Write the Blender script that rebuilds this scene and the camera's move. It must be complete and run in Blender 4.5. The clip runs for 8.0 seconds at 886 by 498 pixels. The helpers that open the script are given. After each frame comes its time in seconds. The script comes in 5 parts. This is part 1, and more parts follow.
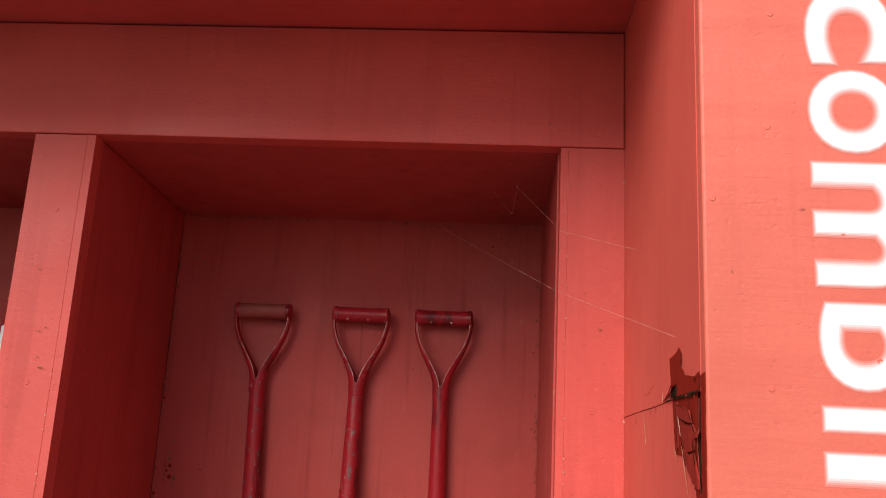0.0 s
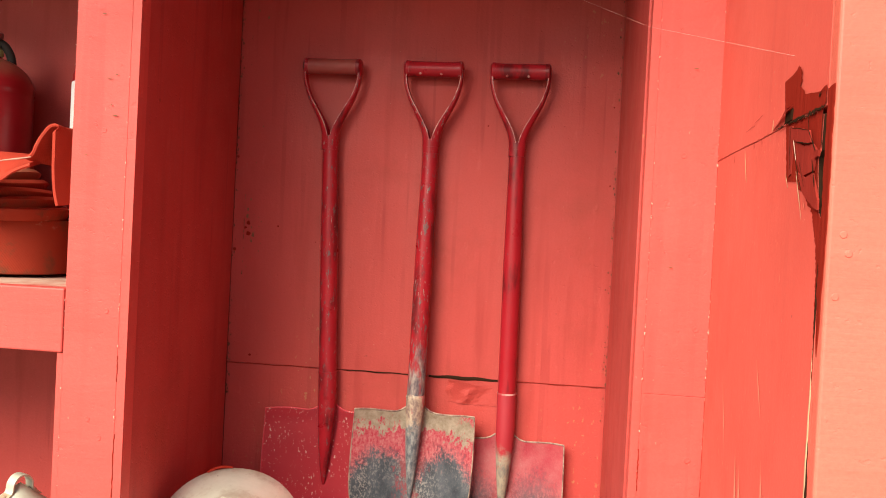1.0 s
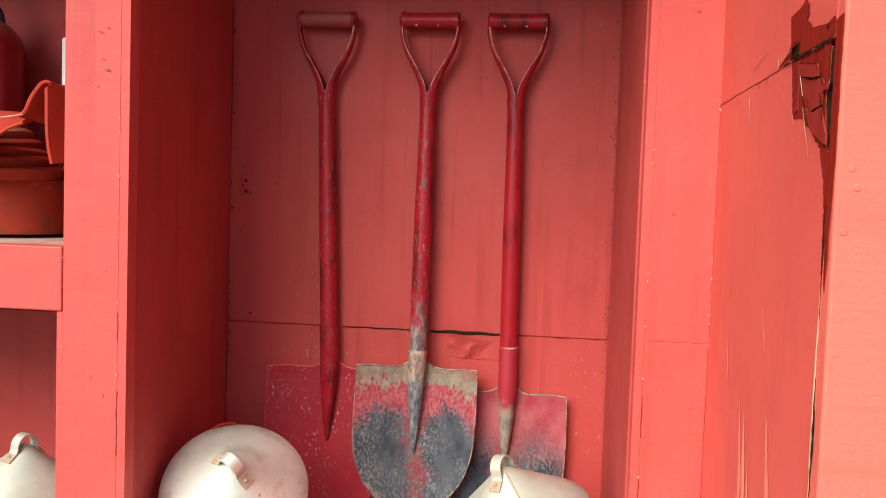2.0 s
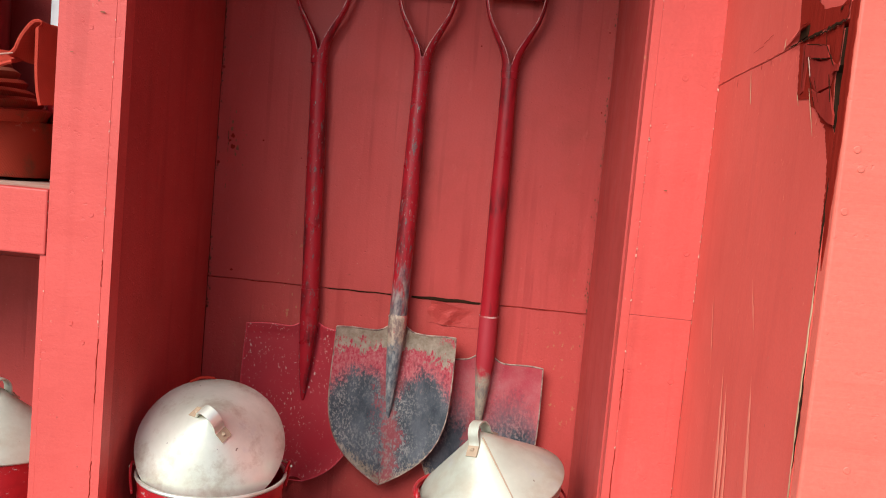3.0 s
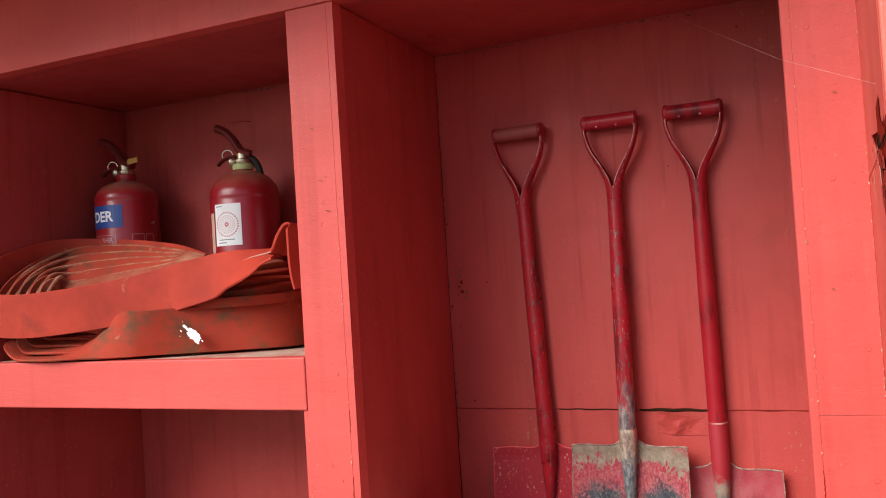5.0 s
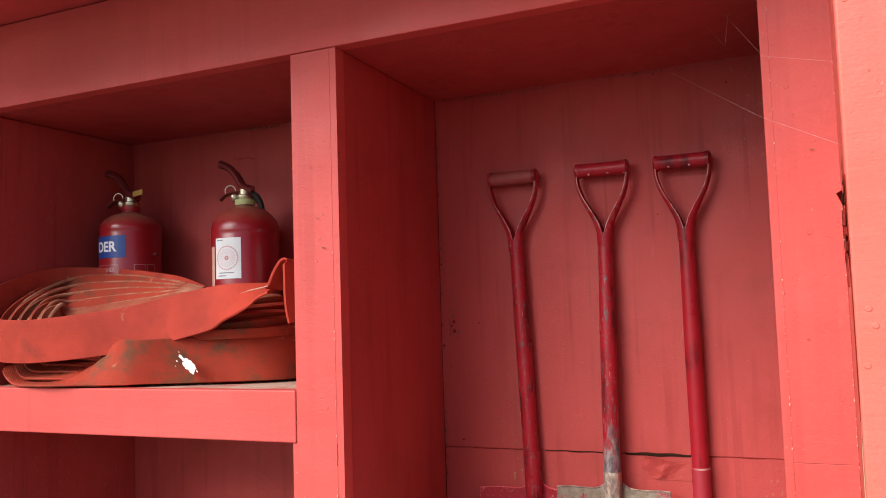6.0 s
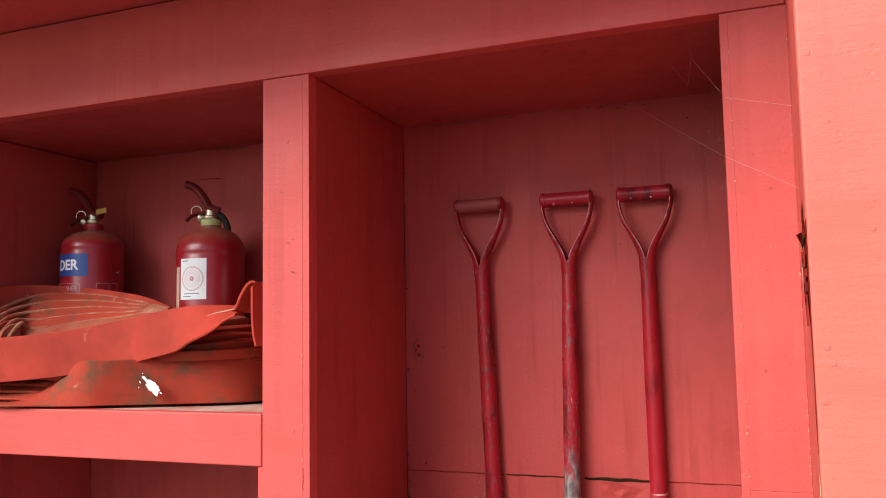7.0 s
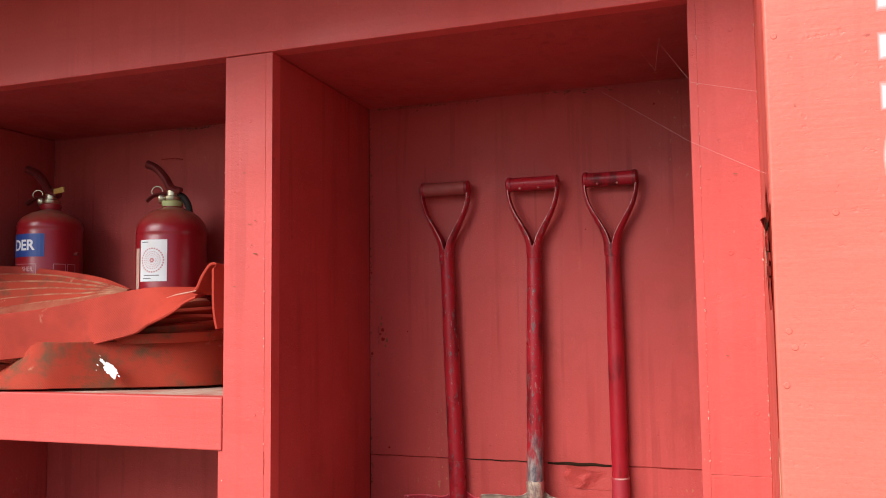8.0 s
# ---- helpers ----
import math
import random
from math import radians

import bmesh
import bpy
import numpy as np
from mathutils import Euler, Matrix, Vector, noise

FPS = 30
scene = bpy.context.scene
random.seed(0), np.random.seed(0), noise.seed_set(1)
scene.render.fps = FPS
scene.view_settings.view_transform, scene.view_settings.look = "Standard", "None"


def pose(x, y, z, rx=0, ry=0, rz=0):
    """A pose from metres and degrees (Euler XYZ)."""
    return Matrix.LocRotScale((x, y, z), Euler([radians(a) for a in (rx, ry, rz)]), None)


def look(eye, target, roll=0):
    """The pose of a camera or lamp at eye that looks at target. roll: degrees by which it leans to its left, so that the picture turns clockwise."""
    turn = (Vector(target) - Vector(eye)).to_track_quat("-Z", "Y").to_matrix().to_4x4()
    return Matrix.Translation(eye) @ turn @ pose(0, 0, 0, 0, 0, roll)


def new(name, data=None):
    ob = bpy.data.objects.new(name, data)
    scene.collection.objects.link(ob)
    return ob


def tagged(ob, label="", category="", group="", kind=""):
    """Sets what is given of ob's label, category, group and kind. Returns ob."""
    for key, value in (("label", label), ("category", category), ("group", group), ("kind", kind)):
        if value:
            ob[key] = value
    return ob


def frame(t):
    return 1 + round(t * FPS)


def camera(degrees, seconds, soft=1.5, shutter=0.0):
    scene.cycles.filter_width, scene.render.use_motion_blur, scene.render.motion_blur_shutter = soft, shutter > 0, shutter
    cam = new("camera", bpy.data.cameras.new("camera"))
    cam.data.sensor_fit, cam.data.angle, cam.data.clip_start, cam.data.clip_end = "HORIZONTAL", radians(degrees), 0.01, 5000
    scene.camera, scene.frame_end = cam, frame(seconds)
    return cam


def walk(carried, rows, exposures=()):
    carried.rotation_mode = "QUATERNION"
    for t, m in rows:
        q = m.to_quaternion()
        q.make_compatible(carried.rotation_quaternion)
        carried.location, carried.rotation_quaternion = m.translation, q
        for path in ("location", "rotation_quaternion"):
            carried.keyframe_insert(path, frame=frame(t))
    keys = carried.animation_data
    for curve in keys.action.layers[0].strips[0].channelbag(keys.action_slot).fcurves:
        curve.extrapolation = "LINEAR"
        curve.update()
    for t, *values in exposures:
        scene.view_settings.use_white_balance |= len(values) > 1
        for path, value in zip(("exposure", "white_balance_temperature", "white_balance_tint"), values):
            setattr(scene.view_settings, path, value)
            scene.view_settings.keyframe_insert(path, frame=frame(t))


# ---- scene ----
cam = camera(54.0, 8.0, soft=1.0)
EXPOSURES = [(0, 0.50, 6600, 10), (0.5, 0.95, 7100, 10), (1, 1.28, 7400, 10), (1.5, 1.14, 7000, 10), (3, 0.72, 6200, 10), (3.5, 0.70, 6200, 10), (4, 0.78, 6450, 10), (5.2, 0.80, 6300, 10), (6.5, 0.90, 6200, 10), (8, 0.90, 6200, 10)]
PATH = [
    (0, (0.317, -1.804, 1.509), (0.185, 0.139, 1.964), 2.9),
    (0.2, (0.288, -1.807, 1.489), (0.135, 0.161, 1.813), 3.4),
    (0.5, (0.281, -1.772, 1.455), (0.049, 0.209, 1.606), 3.9),
    (1, (0.278, -1.747, 1.448), (0.037, 0.239, 1.418), 2.9),
    (1.5, (0.277, -1.745, 1.44), (0.041, 0.239, 1.357), 1.9),
    (1.7, (0.281, -1.737, 1.436), (0.04, 0.246, 1.336), 1.5),
    (2.8, (0.239, -1.739, 1.412), (0.07, 0.25, 1.284), 4.8),
    (3, (0.242, -1.744, 1.413), (0.086, 0.243, 1.245), 5.2),
    (3.2, (0.244, -1.741, 1.398), (0.09, 0.243, 1.201), 5.7),
    (3.5, (0.244, -1.753, 1.416), (0.042, 0.227, 1.223), 4.5),
    (3.7, (0.264, -1.761, 1.437), (0.007, 0.217, 1.288), 2.7),
    (4, (0.323, -1.768, 1.455), (-0.04, 0.198, 1.387), 0.4),
    (4.5, (0.429, -1.795, 1.471), (-0.191, 0.106, 1.473), -2.6),
    (5, (0.47, -1.851, 1.475), (-0.369, -0.036, 1.534), -3.6),
    (5.2, (0.476, -1.871, 1.477), (-0.432, -0.091, 1.558), -3.2),
    (6.3, (0.514, -1.891, 1.472), (-0.286, -0.066, 1.639), -1.4),
    (6.5, (0.506, -1.909, 1.478), (-0.271, -0.075, 1.654), -1.3),
    (7, (0.498, -1.916, 1.488), (-0.248, -0.07, 1.677), -1.0),
    (7.5, (0.494, -1.909, 1.495), (-0.191, -0.037, 1.654), -1.0),
    (8, (0.496, -1.901, 1.483), (-0.18, -0.026, 1.64), -0.6),
]
walk(cam, [(t, look(eye, target, roll)) for t, eye, target, roll in PATH], EXPOSURES)

# world: overcast daylight from the open side
world = bpy.data.worlds.new("overcast_sky")
scene.world = world
world.use_nodes = True
wn = world.node_tree.nodes
sky = wn.new("ShaderNodeTexSky")
sky.sky_type, sky.sun_disc = "NISHITA", False
SUN_EL, SUN_AZ = 36.5, 207.0          # degrees; azimuth clockwise from +y
sky.sun_elevation, sky.sun_rotation = radians(SUN_EL), radians(SUN_AZ)
wn["Background"].inputs[1].default_value = 0.100
world.node_tree.links.new(sky.outputs[0], wn["Background"].inputs[0])
sun_data = bpy.data.lights.new("sun", "SUN")
sun_data.energy, sun_data.angle, sun_data.color = 2.9, radians(42), (1.0, 0.96, 0.91)
sun = new("sun", sun_data)
_d = Vector((math.sin(radians(SUN_AZ)) * math.cos(radians(SUN_EL)), math.cos(radians(SUN_AZ)) * math.cos(radians(SUN_EL)), math.sin(radians(SUN_EL))))
sun.matrix_world = look(_d * 12, (0, 0, 0))

# ---------------------------------------------------------------- materials


class Mat:
    """A small helper round a node material."""

    def __init__(self, name, rough=0.5, metal=0.0, spec=0.5):
        self.m = bpy.data.materials.new(name)
        self.m.use_nodes = True
        self.t = self.m.node_tree
        self.b = self.t.nodes["Principled BSDF"]
        self.b.inputs["Roughness"].default_value = rough
        self.b.inputs["Metallic"].default_value = metal
        self.b.inputs["Specular IOR Level"].default_value = spec
        self.pos = self.t.nodes.new("ShaderNodeNewGeometry").outputs["Position"]

    def link(self, a, b):
        self.t.links.new(a, b)

    def noise(self, scale, detail=4.0, rough=0.55, stretch=(1, 1, 1), shift=(0, 0, 0), dist=0.0):
        mp = self.t.nodes.new("ShaderNodeMapping")
        mp.inputs["Scale"].default_value = stretch
        mp.inputs["Location"].default_value = shift
        self.link(self.pos, mp.inputs[0])
        n = self.t.nodes.new("ShaderNodeTexNoise")
        n.inputs["Scale"].default_value, n.inputs["Detail"].default_value = scale, detail
        n.inputs["Roughness"].default_value, n.inputs["Distortion"].default_value = rough, dist
        self.link(mp.outputs[0], n.inputs["Vector"])
        return n.outputs["Fac"]

    def ramp(self, fac, a, b, lo=0.0, hi=1.0):
        r = self.t.nodes.new("ShaderNodeMapRange")
        r.inputs["From Min"].default_value, r.inputs["From Max"].default_value = a, b
        r.inputs["To Min"].default_value, r.inputs["To Max"].default_value = lo, hi
        self.link(fac, r.inputs[0])
        return r.outputs[0]

    def math(self, op, a, b=None):
        n = self.t.nodes.new("ShaderNodeMath")
        n.operation = op
        for k, v in enumerate((a, b)):
            if v is None:
                continue
            if isinstance(v, (int, float)):
                n.inputs[k].default_value = v
            else:
                self.link(v, n.inputs[k])
        return n.outputs[0]

    def mix(self, fac, a, b, mode="MIX"):
        n = self.t.nodes.new("ShaderNodeMix")
        n.data_type, n.blend_type = "RGBA", mode
        for k, v in ((0, fac), (6, a), (7, b)):
            if isinstance(v, (int, float)):
                n.inputs[k].default_value = v
            elif isinstance(v, tuple):
                n.inputs[k].default_value = (*v, 1)
            else:
                self.link(v, n.inputs[k])
        return n.outputs[2]

    def axis(self, k, origin=0.0):
        n = self.t.nodes.new("ShaderNodeSeparateXYZ")
        self.link(self.pos, n.inputs[0])
        return n.outputs[k] if not origin else self.math("SUBTRACT", n.outputs[k], origin)

    def done(self, colour, bump=None, strength=0.3, dist=0.002, rough=None):
        if isinstance(colour, tuple):
            self.b.inputs["Base Color"].default_value = (*colour, 1)
        else:
            self.link(colour, self.b.inputs["Base Color"])
        if rough is not None:
            self.link(rough, self.b.inputs["Roughness"])
        if bump is not None:
            n = self.t.nodes.new("ShaderNodeBump")
            n.inputs["Strength"].default_value, n.inputs["Distance"].default_value = strength, dist
            self.link(bump, n.inputs["Height"])
            self.link(n.outputs[0], self.b.inputs["Normal"])
        return self.m


def red_board(name, base, grain, chips=0.0, rough=0.5, relief=0.5, flecks=0.0, mottle=1.0, spec=0.28):
    """Thick red gloss paint on timber: brush marks along the grain, soft fading, grime, a few chips."""
    m = Mat(name, rough=rough, spec=spec)
    fade = m.ramp(m.noise(2.2, 5), 0.3, 0.72)
    col = m.mix(fade, tuple(c * 0.86 for c in base), tuple(min(1, c * 1.08 + 0.006) for c in base))
    brush = m.noise(9, 6, 0.65, grain)
    drip = m.noise(16, 3, 0.5, (1.6, 1.6, 0.12), (2, 8, 3))
    col = m.mix(m.ramp(drip, 0.56, 0.70, 0, 0.30 * mottle), col, (base[0] * 0.72, base[1] * 0.6, base[2] * 0.6))
    line = m.ramp(m.noise(13, 2, 0.5, (3.2, 3.2, 0.10), (4, 1, 6)), 0.60, 0.63, 0, 0.22 * mottle)
    line = m.math("MULTIPLY", line, m.ramp(m.noise(3, 3, 0.5, (1, 1, 1), (1, 3, 3)), 0.42, 0.6))
    col = m.mix(line, col, (base[0] * 0.55, base[1] * 0.4, base[2] * 0.45))
    fleck = m.math("MULTIPLY", m.ramp(m.noise(95, 3, 0.6, (1, 1, 0.7), (2, 2, 9)), 0.62, 0.68, 0, flecks), m.ramp(m.noise(4, 3, 0.5, (1, 1, 0.6), (8, 3, 1)), 0.55, 0.68))
    col = m.mix(fleck, col, (0.42, 0.24, 0.10))
    blot = m.noise(5, 7, 0.7, (1, 1, 1), (6, 2, 9))
    col = m.mix(m.ramp(blot, 0.54, 0.72, 0, 0.32 * mottle), col, (base[0] * 0.68, base[1] * 0.75, base[2] * 0.6))
    col = m.mix(m.ramp(brush, 0.52, 0.75, 0, 0.30), col, (base[0] * 0.75, base[1] * 0.55, base[2] * 0.55))
    dust = m.ramp(m.noise(14, 8, 0.7, (1, 1, 1), (3, 1, 7)), 0.64, 0.78, 0, 0.16)
    col = m.mix(dust, col, (0.62, 0.30, 0.24))
    scuff = m.ramp(m.noise(26, 6, 0.7, (1.3, 1.3, 0.5), (7, 7, 1)), 0.60, 0.70, 0, 0.14 * mottle)
    col = m.mix(scuff, col, (min(1, base[0] * 1.25), base[1] * 2.1, base[2] * 2.0))
    speck = m.ramp(m.noise(130, 2, 0.5, (1, 1, 1), (1, 8, 5)), 0.74, 0.79, 0, 0.5)
    col = m.mix(speck, col, (0.50, 0.26, 0.18))
    grime = m.ramp(m.noise(55, 3, 0.5, (1, 1, 1), (9, 4, 2)), 0.735, 0.775, 0, 0.55)
    col = m.mix(grime, col, (0.13, 0.03, 0.02))
    if chips:
        c = m.ramp(m.noise(38, 5, 0.6, (1, 1, 0.6), (5, 5, 5)), 0.74 - chips, 0.75 - chips)
        col = m.mix(c, col, (0.42, 0.30, 0.22))
    fine = m.noise(60, 4, 0.6, grain)
    bump = m.math("ADD", m.math("MULTIPLY", brush, 1.0), m.math("MULTIPLY", fine, 0.35))
    bump = m.math("ADD", bump, m.math("MULTIPLY", m.noise(24, 2), 0.5))
    pit = m.ramp(m.noise(85, 3, 0.6, (1, 1, 1), (3, 9, 4)), 0.64, 0.72, 0, -0.5)
    grit = m.noise(260, 3, 0.6, (1, 1, 1), (8, 8, 2))
    bump = m.math("ADD", m.math("ADD", bump, pit), m.math("MULTIPLY", grit, 0.35))
    col = m.mix(m.ramp(grit, 0.40, 0.62, 0, 0.18), col, (base[0] * 0.80, base[1] * 0.66, base[2] * 0.68))
    return m.done(col, bump, relief, 0.004, m.ramp(m.noise(5, 4), 0.3, 0.7, rough - 0.12, rough + 0.12))


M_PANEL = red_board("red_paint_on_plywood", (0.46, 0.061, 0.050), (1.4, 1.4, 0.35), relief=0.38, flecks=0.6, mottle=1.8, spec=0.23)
M_STILE = red_board("red_paint_on_softwood", (0.61, 0.088, 0.070), (0.5, 1.3, 1.6), 0.0, relief=0.28, mottle=0.8)
M_RAIL = red_board("red_paint_on_rail", (0.61, 0.088, 0.070), (0.3, 2.5, 2.5), relief=0.2, mottle=0.6)
M_WALL = red_board("red_paint_on_front_boarding", (0.72, 0.155, 0.104), (0.22, 2.0, 3.0), rough=0.42, relief=0.26, mottle=0.35)
M_JAMB = red_board("red_paint_on_jamb_board", (0.68, 0.116, 0.084), (1.5, 1.5, 0.35), rough=0.42, relief=0.13, mottle=0.5, spec=0.10)
m = Mat("dusty_red_shelf", 0.85)
M_SHELF = m.done(m.mix(m.ramp(m.noise(9, 7, 0.7), 0.35, 0.6), (0.42, 0.09, 0.06), (0.52, 0.38, 0.28)), m.noise(60, 4), 0.3)
# unseen floor, coloured dark so that the lower bay stays in shade
m = Mat("darkened_red_floor", 0.9)
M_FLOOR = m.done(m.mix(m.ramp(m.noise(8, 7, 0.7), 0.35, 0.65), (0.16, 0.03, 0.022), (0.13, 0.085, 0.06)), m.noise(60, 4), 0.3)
m = Mat("raw_splintered_wood", 0.85)
M_WOOD = m.done(m.mix(m.noise(30, 5, 0.6, (4, 4, 0.3)), (0.34, 0.2, 0.09), (0.62, 0.45, 0.27)), m.noise(60, 3, 0.6, (4, 4, 0.3)), 0.5)
m = Mat("old_dark_red_undercoat", 0.9, 0.0, 0.0)
M_UNDER = m.done(m.mix(m.noise(18, 5, 0.6, (3, 3, 0.5)), (0.17, 0.014, 0.008), (0.29, 0.026, 0.016)), m.noise(40, 4, 0.6, (4, 4, 0.4)), 0.6)
m = Mat("torn_dark_red_board", 0.8, 0.0, 0.05)
M_SHARD = m.done(m.mix(m.noise(26, 5, 0.6, (3, 3, 0.5)), (0.16, 0.016, 0.011), (0.34, 0.036, 0.025)), m.noise(40, 4, 0.6, (4, 4, 0.4)), 0.6)
m = Mat("brown_dirt", 0.9)
M_FLECK = m.done(m.mix(m.noise(80), (0.11, 0.035, 0.018), (0.28, 0.13, 0.06)))
m = Mat("dark_joint_dirt", 0.95, 0.0, 0.1)
M_DIRT = m.done(m.mix(m.noise(90), (0.09, 0.022, 0.014), (0.20, 0.085, 0.05)))
m = Mat("scraped_paint", 0.6)
M_SCRAPE = m.done(m.mix(m.noise(60, 4, 0.6, (3, 3, 0.4)), (0.72, 0.16, 0.105), (0.75, 0.25, 0.165)))
# near-black for cracks and backing boards, and for shade painted into the break
m = Mat("near_black", 0.95, 0.0, 0.0)
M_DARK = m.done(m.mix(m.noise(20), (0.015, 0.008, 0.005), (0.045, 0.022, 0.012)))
m = Mat("concrete_paving", 0.85)
M_GROUND = m.done(m.mix(m.noise(3, 8, 0.7), (0.11, 0.10, 0.095), (0.19, 0.175, 0.16)), m.noise(40, 5), 0.3)
m = Mat("white_stencil_paint", 0.5)
M_WHITE = m.done(m.mix(m.ramp(m.noise(30, 5), 0.4, 0.75, 0, 0.25), (0.85, 0.85, 0.85), (0.8, 0.55, 0.5)), m.noise(50, 3, 0.5, (0.22, 2, 3)), 0.15)
m = Mat("pale_chipped_wood", 0.8)
M_CHIP = m.done(m.mix(m.noise(90), (0.46, 0.22, 0.15), (0.64, 0.46, 0.35)))
M_HAZE = []
for f in (0.10, 0.26, 0.48, 0.74):
    m = Mat("white_overspray", 0.5, 0.0, 0.24)
    full = tuple(c + (0.85 - c) * f for c in (0.72, 0.155, 0.104))
    M_HAZE.append(m.done(m.mix(m.noise(420, 3, 0.7), tuple(c + (0.85 - c) * f * 0.7 for c in (0.72, 0.155, 0.104)), full)))


def shovel_red(name, shift, chip=0.60, worn_below=0.0):
    """Crimson gloss with chips down to grey metal; worn_below: height under which the paint is mostly gone."""
    m = Mat(name, 0.38, 0.0, 0.30)
    col = m.mix(m.noise(9, 4), (0.26, 0.008, 0.014), (0.42, 0.016, 0.026))
    col = m.mix(m.ramp(m.noise(24, 5, 0.6, (1, 1, 0.25), shift), 0.52, 0.62, 0, 0.8), col, (0.085, 0.010, 0.011))
    col = m.mix(m.ramp(m.noise(140, 6, 0.75, (1, 1, 0.30), shift), chip, chip + 0.03), col, (0.15, 0.10, 0.095))
    col = m.mix(m.ramp(m.noise(170, 5, 0.65, (1, 1, 0.3), shift), chip + 0.05, chip + 0.09, 0, 0.8), col, (0.34, 0.27, 0.24))
    if worn_below:
        z = m.axis(2, worn_below)
        e = m.math("ADD", z, m.math("MULTIPLY", m.math("SUBTRACT", m.noise(30, 6, 0.7, (1, 1, 0.35), shift), 0.5), 0.5))
        steel = m.mix(m.ramp(m.noise(90, 6, 0.7, (1, 1, 0.3)), 0.42, 0.62), (0.07, 0.08, 0.09), (0.33, 0.29, 0.25))
        col = m.mix(m.ramp(e, 0.03, -0.03, 0, 0.9), col, steel)
    return m.done(col, m.noise(50, 4, 0.6, (1, 1, 0.4), shift), 0.3, 0.001, m.ramp(m.noise(30), 0.3, 0.7, 0.26, 0.46))


M_SH1 = shovel_red("chipped_red_handle_paint", (1, 2, 3), 0.588)
M_SH2 = shovel_red("worn_red_handle_paint", (7, 2, 5), 0.575, 1.19)
M_SH3 = shovel_red("glossy_red_handle_paint", (2, 5, 9), 0.665)
m = Mat("muddy_steel_socket", 0.5)
z = m.math("ADD", m.axis(2, 1.095), m.math("MULTIPLY", m.math("SUBTRACT", m.noise(40, 6, 0.7), 0.5), 0.14))
dark = m.mix(m.ramp(m.noise(110, 6, 0.7, (1, 1, 0.4)), 0.42, 0.66), (0.075, 0.088, 0.10), (0.34, 0.33, 0.30))
mudc = m.mix(m.ramp(m.noise(70, 6, 0.75, (1, 1, 0.5)), 0.42, 0.58), (0.48, 0.38, 0.27), (0.20, 0.13, 0.11))
mudc = m.mix(m.ramp(m.noise(45, 6, 0.75, (1, 1, 0.5), (3, 3, 3)), 0.52, 0.58, 0, 0.8), mudc, (0.42, 0.10, 0.10))
M_SOCK2 = m.done(m.mix(m.ramp(z, -0.04, -0.02), dark, mudc), m.noise(90, 5), 0.5, 0.001)
m = Mat("bare_beige_socket", 0.55)
z = m.math("ADD", m.axis(2, 1.02), m.math("MULTIPLY", m.math("SUBTRACT", m.noise(40, 5, 0.7), 0.5), 0.16))
bare = m.mix(m.ramp(m.noise(70, 6, 0.7, (1, 1, 0.4)), 0.4, 0.62), (0.34, 0.28, 0.20), (0.13, 0.12, 0.11))
M_SOCK3 = m.done(m.mix(m.ramp(z, -0.02, 0.02), bare, (0.36, 0.02, 0.03)), m.noise(50, 5), 0.3, 0.001)
M_GLOSS = shovel_red("glossy_red_grip_paint", (4, 4, 1), 0.70)
m = Mat("worn_pressed_edge", 0.4, 0.0, 0.5)
M_LIP = m.done(m.mix(m.ramp(m.noise(60, 4), 0.4, 0.6), (0.40, 0.06, 0.06), (0.62, 0.34, 0.30)))
M_GRIP = Mat("dusty_faded_grip", 0.6)
M_GRIP = M_GRIP.done(M_GRIP.mix(M_GRIP.noise(40, 4), (0.27, 0.026, 0.026), (0.33, 0.085, 0.06)), M_GRIP.noise(60), 0.2)
m = Mat("red_blade_paint", 0.32, 0.0, 0.6)
col = m.mix(m.noise(10, 4), (0.62, 0.026, 0.048), (0.70, 0.095, 0.115))
spots = m.math("MULTIPLY", m.ramp(m.noise(210, 3, 0.6, (1, 1, 0.7)), 0.625, 0.65), m.ramp(m.noise(12, 4, 0.6), 0.42, 0.55))
col = m.mix(spots, col, (0.85, 0.66, 0.56))
M_BLADE1 = m.done(col, m.noise(20, 3), 0.15)


